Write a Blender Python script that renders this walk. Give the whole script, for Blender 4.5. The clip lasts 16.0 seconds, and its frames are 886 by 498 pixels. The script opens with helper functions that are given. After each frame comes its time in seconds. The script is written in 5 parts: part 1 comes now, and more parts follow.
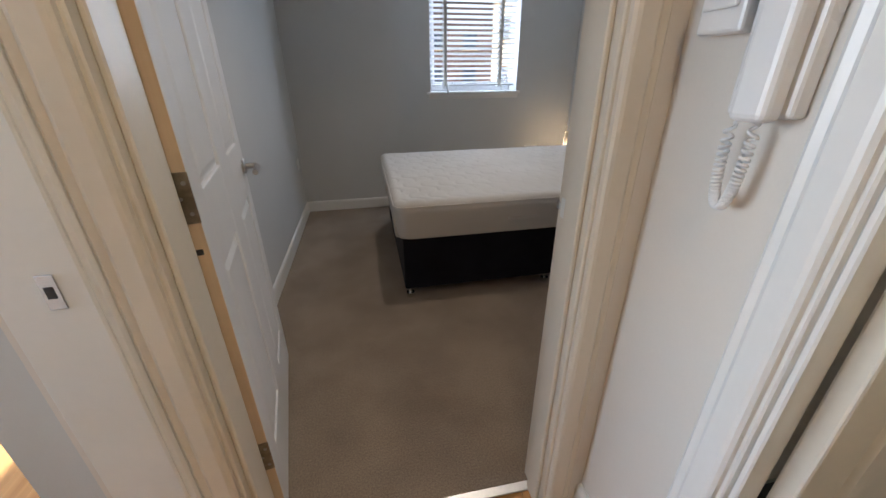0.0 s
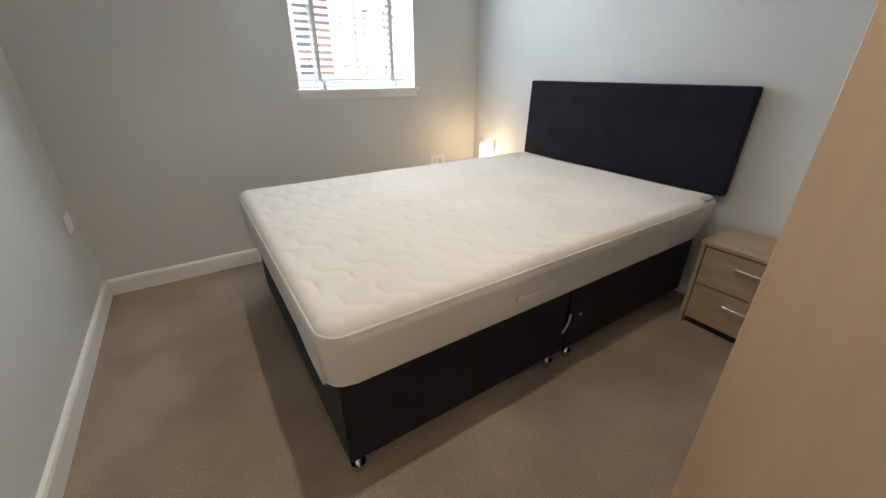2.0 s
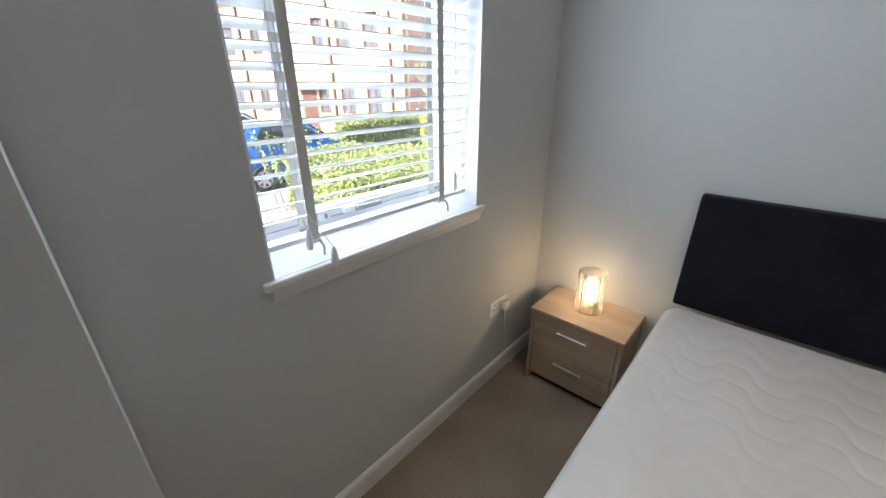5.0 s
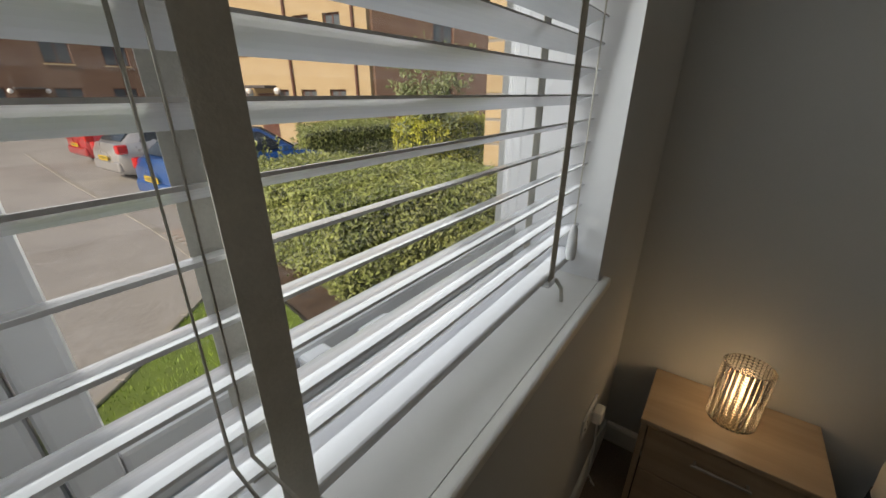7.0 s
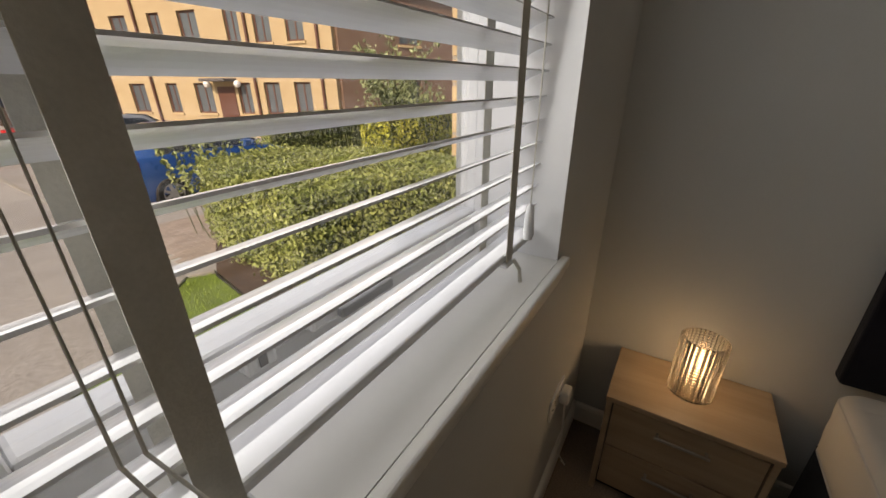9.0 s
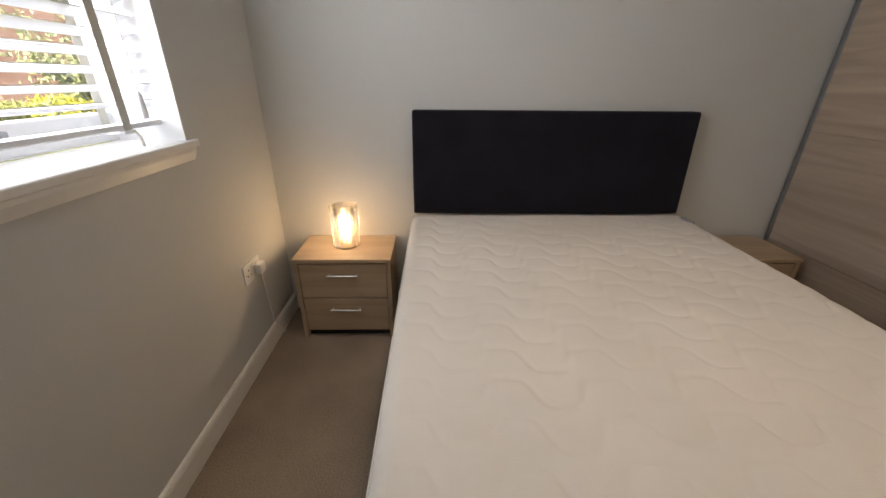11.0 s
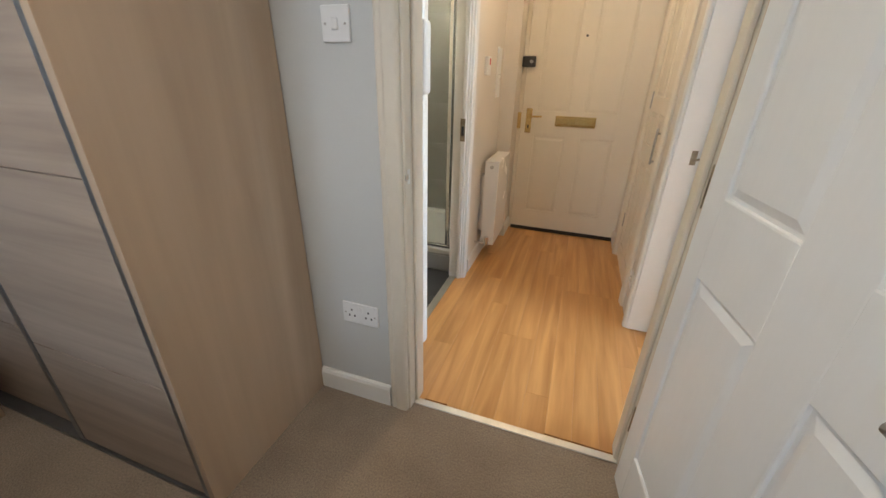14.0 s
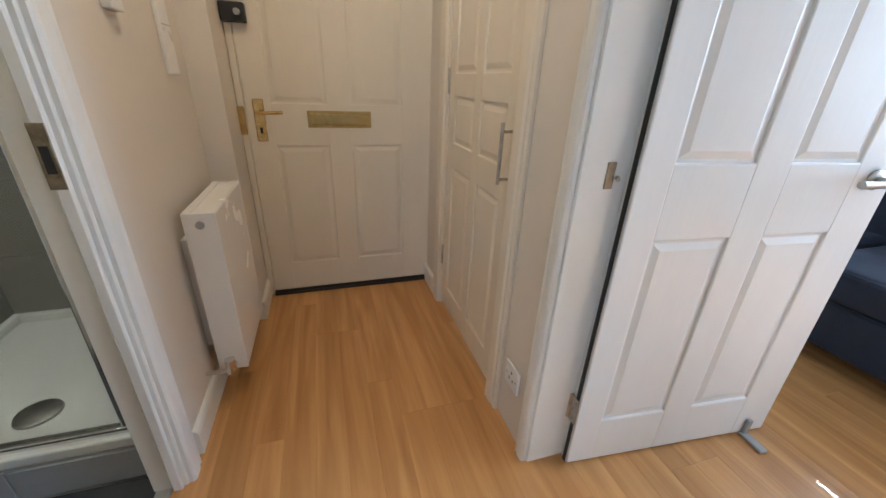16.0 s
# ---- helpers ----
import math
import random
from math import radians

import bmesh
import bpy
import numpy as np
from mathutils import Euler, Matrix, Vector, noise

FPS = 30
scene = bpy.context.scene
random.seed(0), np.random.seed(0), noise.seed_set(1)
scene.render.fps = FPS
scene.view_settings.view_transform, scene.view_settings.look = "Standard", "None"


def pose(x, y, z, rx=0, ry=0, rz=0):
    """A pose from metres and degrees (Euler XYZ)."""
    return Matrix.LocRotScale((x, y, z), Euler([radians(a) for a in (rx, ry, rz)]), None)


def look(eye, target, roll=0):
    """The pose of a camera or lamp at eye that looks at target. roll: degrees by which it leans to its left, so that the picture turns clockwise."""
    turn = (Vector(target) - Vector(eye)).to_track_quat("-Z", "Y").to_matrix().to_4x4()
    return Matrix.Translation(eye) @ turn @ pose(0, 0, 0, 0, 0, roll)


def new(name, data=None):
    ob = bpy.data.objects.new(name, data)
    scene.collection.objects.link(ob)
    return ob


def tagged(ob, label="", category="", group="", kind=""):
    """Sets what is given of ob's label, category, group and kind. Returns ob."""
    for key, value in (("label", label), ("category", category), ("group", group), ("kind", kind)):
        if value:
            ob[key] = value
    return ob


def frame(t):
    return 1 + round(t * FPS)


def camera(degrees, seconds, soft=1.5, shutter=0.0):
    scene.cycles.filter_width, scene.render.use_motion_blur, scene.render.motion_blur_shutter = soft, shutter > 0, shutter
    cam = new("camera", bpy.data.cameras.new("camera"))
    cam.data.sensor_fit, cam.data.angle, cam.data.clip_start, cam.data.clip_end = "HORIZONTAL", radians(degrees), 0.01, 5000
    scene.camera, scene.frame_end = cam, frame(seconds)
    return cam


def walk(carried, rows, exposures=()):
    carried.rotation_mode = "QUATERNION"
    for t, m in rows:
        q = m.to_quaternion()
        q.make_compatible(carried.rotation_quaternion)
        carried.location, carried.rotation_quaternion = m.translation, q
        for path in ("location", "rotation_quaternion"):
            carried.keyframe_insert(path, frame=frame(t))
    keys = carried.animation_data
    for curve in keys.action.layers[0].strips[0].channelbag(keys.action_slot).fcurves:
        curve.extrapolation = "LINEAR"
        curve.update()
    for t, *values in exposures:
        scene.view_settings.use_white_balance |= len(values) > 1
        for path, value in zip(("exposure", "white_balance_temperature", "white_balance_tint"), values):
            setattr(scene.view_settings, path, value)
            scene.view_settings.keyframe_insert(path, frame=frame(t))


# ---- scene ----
cam = camera(99.4, 16.0)
PATH = [
    (0, (0.289, -0.166, 1.202), (0.641, 1.61, 0.351), -0.5),
    (0.5, (0.289, 0.188, 1.203), (0.72, 1.948, 0.356), -0.2),
    (1, (0.281, 0.529, 1.157), (0.877, 2.237, 0.305), 0.3),
    (1.5, (0.248, 0.767, 1.131), (1.088, 2.37, 0.281), 0.7),
    (2, (0.256, 0.941, 1.138), (1.255, 2.449, 0.286), 0.3),
    (2.5, (0.276, 1.134, 1.187), (1.324, 2.607, 0.331), -0.1),
    (3, (0.311, 1.427, 1.222), (1.381, 2.881, 0.362), 0.3),
    (3.5, (0.372, 1.75, 1.314), (1.457, 3.202, 0.47), -0.4),
    (4, (0.479, 2.082, 1.363), (1.633, 3.502, 0.557), -0.7),
    (4.5, (0.52, 2.483, 1.449), (1.807, 3.786, 0.646), -0.3),
    (5, (0.599, 2.801, 1.493), (1.96, 4.031, 0.695), -0.4),
    (7.5, (1.08, 3.611, 1.411), (2.568, 4.704, 0.642), 0.2),
    (8, (1.115, 3.63, 1.414), (2.6, 4.721, 0.636), 0.4),
    (10.5, (0.694, 3.082, 1.271), (2.482, 3.417, 0.442), -0.5),
    (11, (0.542, 2.904, 1.218), (2.364, 2.861, 0.394), 0.5),
    (11.5, (0.415, 2.741, 1.188), (2.178, 2.293, 0.359), 0.5),
    (12, (0.329, 2.61, 1.139), (1.947, 1.773, 0.313), 1.3),
    (12.5, (0.278, 2.492, 1.143), (1.684, 1.332, 0.319), 0.5),
    (13, (0.237, 2.292, 1.169), (1.391, 0.891, 0.329), 0.9),
    (13.5, (0.224, 1.979, 1.187), (1.104, 0.391, 0.349), 0.6),
    (14, (0.247, 1.568, 1.206), (0.834, -0.148, 0.362), 1.3),
    (14.5, (0.317, 1.198, 1.247), (0.692, -0.577, 0.404), 1.5),
    (15, (0.375, 0.869, 1.231), (0.473, -0.95, 0.405), 2.0),
    (15.5, (0.404, 0.606, 1.163), (0.227, -1.209, 0.342), 2.2),
    (16, (0.371, 0.376, 1.082), (-0.186, -1.364, 0.267), 2.3),
]
EXPOSURES = [(0.0, 1.85, 6000, 14), (0.5, 2.35, 5900, 11), (1.0, 2.75, 6000, 10), (1.5, 2.85, 6500, 10), (2.5, 2.7, 6300, 10), (3.5, 2.35, 6200, 12), (4.5, 1.9, 6200, 12), (5.2, 1.85, 6300, 12), (6.9, -0.15, 7700, 12), (8.5, -0.15, 7700, 12), (10.3, 1.5, 11500, 42), (11.0, 1.95, 7600, 18), (11.5, 2.2, 6600, 12), (12.0, 2.2, 6500, 12), (13.0, 2.4, 6400, 10), (14.0, 2.45, 6200, 10), (14.5, 2.2, 6200, 10), (15.0, 2.15, 5500, 10), (16.0, 2.25, 5500, 9)]
walk(cam, [(t, look(e, g, r)) for t, e, g, r in PATH], EXPOSURES)

# world, sun and large lights
SUN_EL, SUN_AZ = 36.0, 259.0
world = bpy.data.worlds.new("sky")
scene.world = world
world.use_nodes = True
_n = world.node_tree.nodes
_sky = _n.new("ShaderNodeTexSky")
_sky.sky_type, _sky.sun_disc = "NISHITA", False
_sky.sun_elevation, _sky.sun_rotation = radians(SUN_EL), radians(SUN_AZ)
world.node_tree.links.new(_sky.outputs[0], _n["Background"].inputs[0])
_n["Background"].inputs[1].default_value = 0.15


def lamp(name, kind, m, power, colour, size=0.1, size_y=None, cone=124.0):
    d = bpy.data.lights.new(name, kind)
    d.energy, d.color = power, colour
    if kind == "AREA":
        d.size = size
        if size_y:
            d.shape, d.size_y = "RECTANGLE", size_y
    elif kind in ("POINT", "SPOT"):
        d.shadow_soft_size = size
        if kind == "SPOT":
            d.spot_size, d.spot_blend = radians(cone), 1.0
    else:
        d.angle = radians(size)
    ob = new(name, d)
    ob.matrix_world = m
    return ob


_az, _el = radians(SUN_AZ), radians(SUN_EL)
_to_sun = Vector((math.sin(_az) * math.cos(_el), math.cos(_az) * math.cos(_el), math.sin(_el)))
lamp("sun", "SUN", look(_to_sun * 50, (0, 0, 0)), 5.0, (1.0, 0.94, 0.84), 0.5)
lamp("window_daylight", "AREA", look((1.385, 3.745, 1.56), (1.385, 2.0, 1.35)), 3.0, (0.76, 0.88, 1.0), 0.82, 1.0)
lamp("window_skylight", "AREA", look((1.385, 4.03, 1.62), (1.385, 2.0, 1.0)), 3.6, (0.78, 0.88, 1.0), 0.80, 0.95)
lamp("lounge_daylight", "AREA", look((-3.55, 0.30, 1.45), (-1.0, 0.0, 0.9)), 20.0, (0.60, 0.81, 1.0), 1.7, 1.3)
lamp("bedroom_downlight", "SPOT", pose(0.70, 1.62, 2.335), 9.0, (1.0, 0.85, 0.67), 0.03)
lamp("bedroom_downlight", "SPOT", pose(1.56, 2.62, 2.335), 5.2, (1.0, 0.80, 0.58), 0.03, cone=86.0)
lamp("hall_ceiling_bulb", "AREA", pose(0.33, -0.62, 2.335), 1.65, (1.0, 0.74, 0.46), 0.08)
# Shower light is unseen; added to brighten the tray and tiles.
lamp("shower_fill_light", "POINT", pose(1.45, -0.75, 2.18), 5.0, (1.0, 0.94, 0.74), 0.07)
lamp("bedside_bulb", "POINT", pose(2.285, 3.345, 0.56), 0.016, (1.0, 0.82, 0.57), 0.016)


# ---- materials ----
def mat(name, a, b=None, rough=0.6, metal=0.0, grain=0.0, scale=8.0, stretch=(1, 1, 1), bump=0.0, bump_scale=None,
        rnd=0.0, coat=0.0, spec=0.5, sheen=0.0, island=False, spots=0.0):
    """Two-tone surface: slow stains between a and b, fine grain, relief and a random shade for each piece."""
    m = bpy.data.materials.new(name)
    m.use_nodes = True
    t = m.node_tree
    n, l = t.nodes, t.links
    p = n["Principled BSDF"]
    p.inputs["Roughness"].default_value, p.inputs["Metallic"].default_value = rough, metal
    p.inputs["Specular IOR Level"].default_value = spec
    p.inputs["Coat Weight"].default_value = coat
    p.inputs["Sheen Weight"].default_value = sheen
    b = b or tuple(c * 0.9 for c in a)
    geo = n.new("ShaderNodeTexCoord")
    mp = n.new("ShaderNodeMapping")
    mp.inputs["Scale"].default_value = stretch
    l.new(geo.outputs["Object"], mp.inputs["Vector"])
    big = n.new("ShaderNodeTexNoise")
    big.inputs["Scale"].default_value, big.inputs["Detail"].default_value = scale, 4.0
    l.new(mp.outputs[0], big.inputs["Vector"])
    mix = n.new("ShaderNodeMix")
    mix.data_type = "RGBA"
    mix.inputs["A"].default_value, mix.inputs["B"].default_value = (*a, 1), (*b, 1)
    ramp = n.new("ShaderNodeMapRange")
    ramp.inputs["From Min"].default_value, ramp.inputs["From Max"].default_value = 0.35, 0.65
    l.new(big.outputs["Fac"], ramp.inputs["Value"])
    l.new(ramp.outputs[0], mix.inputs["Factor"])
    col = mix.outputs["Result"]
    fine = n.new("ShaderNodeTexNoise")
    fine.inputs["Scale"].default_value, fine.inputs["Detail"].default_value = bump_scale or scale * 12, 3.0
    l.new(mp.outputs[0], fine.inputs["Vector"])
    hsv = n.new("ShaderNodeHueSaturation")
    l.new(col, hsv.inputs["Color"])
    val = n.new("ShaderNodeMath")
    val.operation = "MULTIPLY_ADD"
    val.inputs[1].default_value, val.inputs[2].default_value = grain * 2, 1 - grain
    l.new(fine.outputs["Fac"], val.inputs[0])
    last = val.outputs[0]
    if rnd:
        if island:
            r = n.new("ShaderNodeNewGeometry").outputs["Random Per Island"]
        else:
            r = n.new("ShaderNodeObjectInfo").outputs["Random"]
        ad = n.new("ShaderNodeMath")
        ad.operation = "MULTIPLY_ADD"
        ad.inputs[1].default_value, ad.inputs[2].default_value = rnd * 2, 1 - rnd
        l.new(r, ad.inputs[0])
        mu = n.new("ShaderNodeMath")
        mu.operation = "MULTIPLY"
        l.new(last, mu.inputs[0])
        l.new(ad.outputs[0], mu.inputs[1])
        last = mu.outputs[0]
    l.new(last, hsv.inputs["Value"])
    l.new(hsv.outputs[0], p.inputs["Base Color"])
    rr = n.new("ShaderNodeMath")
    rr.operation = "MULTIPLY_ADD"
    rr.inputs[1].default_value, rr.inputs[2].default_value = 0.16, rough - 0.08
    l.new(big.outputs["Fac"], rr.inputs[0])
    l.new(rr.outputs[0], p.inputs["Roughness"])
    if bump:
        bp = n.new("ShaderNodeBump")
        bp.inputs["Strength"].default_value, bp.inputs["Distance"].default_value = bump, 0.004
        l.new(fine.outputs["Fac"], bp.inputs["Height"])
        l.new(bp.outputs[0], p.inputs["Normal"])
    return m


def wood(name, light, dark, axis=2, rough=0.45, size=1.0, rnd=0.0, bump=0.05):
    """Wood with grain along the given axis."""
    m = bpy.data.materials.new(name)
    m.use_nodes = True
    t = m.node_tree
    n, l = t.nodes, t.links
    p = n["Principled BSDF"]
    tc = n.new("ShaderNodeTexCoord")
    mp = n.new("ShaderNodeMapping")
    s = [14.0 * size] * 3
    s[axis] = 0.9 * size
    mp.inputs["Scale"].default_value = s
    l.new(tc.outputs["Object"], mp.inputs["Vector"])
    vec = mp.outputs[0]
    info = n.new("ShaderNodeObjectInfo")
    if rnd:
        add = n.new("ShaderNodeVectorMath")
        add.operation = "MULTIPLY_ADD"
        add.inputs[1].default_value = (37.0, 23.0, 51.0)
        l.new(info.outputs["Random"], add.inputs[0])
        l.new(vec, add.inputs[2])
        vec = add.outputs[0]
    a = n.new("ShaderNodeTexNoise")
    a.inputs["Scale"].default_value, a.inputs["Detail"].default_value, a.inputs["Distortion"].default_value = 1.0, 5.0, 1.1
    l.new(vec, a.inputs["Vector"])
    f = n.new("ShaderNodeTexNoise")
    f.inputs["Scale"].default_value, f.inputs["Detail"].default_value = 6.0, 3.0
    l.new(vec, f.inputs["Vector"])
    r = n.new("ShaderNodeValToRGB")
    r.color_ramp.elements[0].position, r.color_ramp.elements[1].position = 0.32, 0.68
    r.color_ramp.elements[0].color, r.color_ramp.elements[1].color = (*dark, 1), (*light, 1)
    l.new(a.outputs["Fac"], r.inputs["Fac"])
    h = n.new("ShaderNodeHueSaturation")
    l.new(r.outputs[0], h.inputs["Color"])
    v = n.new("ShaderNodeMath")
    v.operation = "MULTIPLY_ADD"
    v.inputs[1].default_value, v.inputs[2].default_value = 0.22, 0.89
    l.new(f.outputs["Fac"], v.inputs[0])
    last = v.outputs[0]
    if rnd:
        q = n.new("ShaderNodeMath")
        q.operation = "MULTIPLY_ADD"
        q.inputs[1].default_value, q.inputs[2].default_value = rnd * 2, 1 - rnd
        l.new(info.outputs["Random"], q.inputs[0])
        w = n.new("ShaderNodeMath")
        w.operation = "MULTIPLY"
        l.new(last, w.inputs[0])
        l.new(q.outputs[0], w.inputs[1])
        last = w.outputs[0]
    l.new(last, h.inputs["Value"])
    l.new(h.outputs[0], p.inputs["Base Color"])
    p.inputs["Roughness"].default_value = rough
    bp = n.new("ShaderNodeBump")
    bp.inputs["Strength"].default_value, bp.inputs["Distance"].default_value = bump, 0.003
    l.new(f.outputs["Fac"], bp.inputs["Height"])
    l.new(bp.outputs[0], p.inputs["Normal"])
    return m


def glass(name, colour=(1, 1, 1), rough=0.0, thin=True, tint=0.94):
    m = bpy.data.materials.new(name)
    m.use_nodes = True
    t = m.node_tree
    p = t.nodes["Principled BSDF"]
    p.inputs["Base Color"].default_value = (*colour, 1)
    p.inputs["Transmission Weight"].default_value = 1.0
    p.inputs["Roughness"].default_value = rough
    p.inputs["IOR"].default_value = 1.45
    if thin:
        tr = t.nodes.new("ShaderNodeBsdfTransparent")
        tr.inputs[0].default_value = (tint, tint, tint, 1)
        gl = t.nodes.new("ShaderNodeBsdfGlossy")
        gl.inputs["Roughness"].default_value = 0.02
        lw_ = t.nodes.new("ShaderNodeLayerWeight")
        pw = t.nodes.new("ShaderNodeMath")
        pw.operation = "POWER"
        pw.inputs[1].default_value = 5.0
        t.links.new(lw_.outputs["Facing"], pw.inputs[0])
        fr = t.nodes.new("ShaderNodeMath")
        fr.operation = "MULTIPLY_ADD"
        fr.inputs[1].default_value, fr.inputs[2].default_value = 0.5, 0.03
        t.links.new(pw.outputs[0], fr.inputs[0])
        mx = t.nodes.new("ShaderNodeMixShader")
        t.links.new(fr.outputs[0], mx.inputs[0])
        t.links.new(tr.outputs[0], mx.inputs[1])
        t.links.new(gl.outputs[0], mx.inputs[2])
        t.links.new(mx.outputs[0], t.nodes["Material Output"].inputs[0])
    return m


def glow(name, colour, power):
    m = bpy.data.materials.new(name)
    m.use_nodes = True
    p = m.node_tree.nodes["Principled BSDF"]
    p.inputs["Emission Color"].default_value = (*colour, 1)
    p.inputs["Emission Strength"].default_value = power
    return m


WALL = mat("wall_paint_grey", (0.60, 0.605, 0.59), (0.57, 0.575, 0.56), 0.7, scale=1.2, grain=0.02, bump=0.08, bump_scale=180)
HALL_WALL = mat("wall_paint_white", (0.72, 0.67, 0.60), (0.68, 0.63, 0.56), 0.65, scale=1.2, grain=0.02, bump=0.08, bump_scale=180)
CEIL = mat("ceiling_paint", (0.8, 0.8, 0.79), (0.77, 0.77, 0.76), 0.8, scale=1.0, grain=0.02, bump=0.05, bump_scale=150)
GLOSS = mat("white_gloss_paint", (0.80, 0.79, 0.76), (0.76, 0.75, 0.71), 0.32, scale=3.0, grain=0.02, bump=0.04, bump_scale=60)
CREAM = mat("cream_gloss_paint", (0.72, 0.66, 0.56), (0.68, 0.61, 0.50), 0.33, scale=3.0, grain=0.03, bump=0.05, bump_scale=60)
DOORP = mat("white_door_paint", (0.80, 0.80, 0.79), (0.76, 0.76, 0.75), 0.36, scale=4.0, grain=0.02, bump=0.06, bump_scale=90, stretch=(1, 1, 0.15))
FDOOR = mat("front_door_paint", (0.78, 0.72, 0.61), (0.74, 0.68, 0.57), 0.38, scale=3.0, grain=0.02, bump=0.05, bump_scale=90, stretch=(1, 1, 0.2))
RAWEDGE = wood("bare_door_edge", (0.66, 0.50, 0.33), (0.58, 0.42, 0.26), 2, 0.55)
CARPET = mat("brown_carpet", (0.31, 0.245, 0.185), (0.235, 0.183, 0.137), 0.95, scale=3.4, grain=0.5, bump=1.0, bump_scale=170, sheen=0.25, spec=0.1)
LAMINATE = wood("oak_laminate", (0.62, 0.335, 0.125), (0.42, 0.20, 0.062), 1, 0.30, 1.0, rnd=0.05)
THRESH = mat("silver_threshold", (0.7, 0.68, 0.64), rough=0.35, metal=1.0, scale=20, grain=0.06)
GROUT = mat("grey_grout", (0.42, 0.42, 0.40), rough=0.9, scale=20, grain=0.1)
WTILE = mat("grey_shower_tile", (0.31, 0.30, 0.262), (0.295, 0.286, 0.25), 0.28, scale=1.4, grain=0.05, rnd=0.05, bump=0.05)
FTILE = mat("dark_floor_tile", (0.040, 0.040, 0.042), (0.032, 0.032, 0.034), 0.5, scale=5, grain=0.15, rnd=0.08, bump=0.15)
CTILE = mat("light_grey_tile", (0.42, 0.43, 0.44), (0.38, 0.39, 0.40), 0.35, scale=4, grain=0.05, rnd=0.05)
TRAY = mat("white_shower_tray", (0.80, 0.80, 0.76), (0.77, 0.77, 0.73), 0.2, scale=3, grain=0.01)
CHROME = mat("chrome", (0.78, 0.78, 0.78), (0.72, 0.72, 0.72), 0.14, 1.0, scale=30)
STEEL = mat("brushed_steel", (0.52, 0.50, 0.47), (0.42, 0.40, 0.37), 0.34, 1.0, scale=25, grain=0.12)
OLDSTEEL = mat("tarnished_hinge", (0.36, 0.31, 0.23), (0.22, 0.18, 0.13), 0.45, 1.0, scale=40, grain=0.2)
BRASS = mat("brass", (0.72, 0.54, 0.24), (0.60, 0.42, 0.16), 0.25, 1.0, scale=30, grain=0.08)
ALU = mat("aluminium_profile", (0.30, 0.31, 0.325), (0.27, 0.28, 0.295), 0.4, 0.9, scale=20, grain=0.05)
BLACKF = mat("black_velour", (0.009, 0.009, 0.015), (0.006, 0.006, 0.010), 0.85, scale=7, grain=0.35, bump=0.4, bump_scale=260, sheen=0.08, spec=0.15)
MATT = mat("white_quilted_cotton", (0.60, 0.58, 0.545), (0.56, 0.54, 0.505), 0.85, scale=3, grain=0.03, bump=0.25, bump_scale=420, sheen=0.15, spec=0.2)
BAND = mat("mattress_side_cotton", (0.59, 0.57, 0.535), (0.55, 0.53, 0.495), 0.88, scale=5, grain=0.05, bump=0.3, bump_scale=380, spec=0.2)
TAG = mat("grey_label_tape", (0.30, 0.32, 0.36), rough=0.7, scale=60, grain=0.3)
OAKV = wood("light_oak_side", (0.57, 0.440, 0.320), (0.45, 0.335, 0.235), 2, 0.45, 0.30)
OAKH = wood("grey_oak_door", (0.435, 0.345, 0.275), (0.31, 0.238, 0.187), 0, 0.45, 0.9)
OAKB = wood("bedside_oak", (0.46, 0.345, 0.235), (0.37, 0.27, 0.175), 1, 0.42, 0.9)
# Near-black for dark trim and for the shade inside gaps and plinth recesses.
DARK = mat("dark_trim_and_shade", (0.02, 0.018, 0.016), rough=0.8, scale=10)
PLASTIC = mat("white_plastic", (0.80, 0.80, 0.79), (0.77, 0.77, 0.76), 0.3, scale=12, grain=0.01)
PLASTIC_G = mat("grey_plastic", (0.35, 0.35, 0.35), rough=0.4, scale=12)
BLACKP = mat("black_plastic", (0.02, 0.02, 0.022), rough=0.4, scale=12)
RED = mat("red_plastic", (0.6, 0.02, 0.03), rough=0.4, scale=12)
SLAT = mat("white_blind_slat", (0.80, 0.81, 0.83), (0.77, 0.78, 0.80), 0.24, scale=6, grain=0.02, stretch=(0.2, 1, 1))
TAPE = mat("cream_blind_tape", (0.62, 0.60, 0.54), (0.57, 0.55, 0.49), 0.85, scale=40, grain=0.1, bump=0.2, bump_scale=300)
UPVC = mat("white_upvc", (0.84, 0.85, 0.86), (0.81, 0.82, 0.83), 0.25, scale=5, grain=0.01)
RADP = mat("radiator_enamel", (0.82, 0.81, 0.79), (0.79, 0.78, 0.75), 0.25, scale=4, grain=0.01)
PANE = glass("window_glass")
SHGLASS = glass("shower_glass", tint=0.90)
LGLASS = glass("smoked_lamp_glass", (0.84, 0.78, 0.70), 0.06, thin=False)
BULB = glow("warm_filament_bulb", (1.0, 0.74, 0.45), 9.0)
SOFA = mat("navy_sofa_fabric", (0.025, 0.030, 0.050), (0.018, 0.022, 0.038), 0.9, scale=8, grain=0.2, bump=0.4, bump_scale=200)
ASPHALT = mat("grey_tarmac", (0.34, 0.325, 0.31), (0.27, 0.258, 0.247), 0.9, scale=0.8, grain=0.6, bump=0.9, bump_scale=38)
BRICKPAV = mat("paving_brick", (0.36, 0.30, 0.26), (0.29, 0.24, 0.21), 0.85, scale=8, grain=0.15, rnd=0.15)
KERB = mat("concrete_kerb", (0.32, 0.30, 0.27), (0.26, 0.245, 0.22), 0.9, scale=4, grain=0.2, bump=0.4)
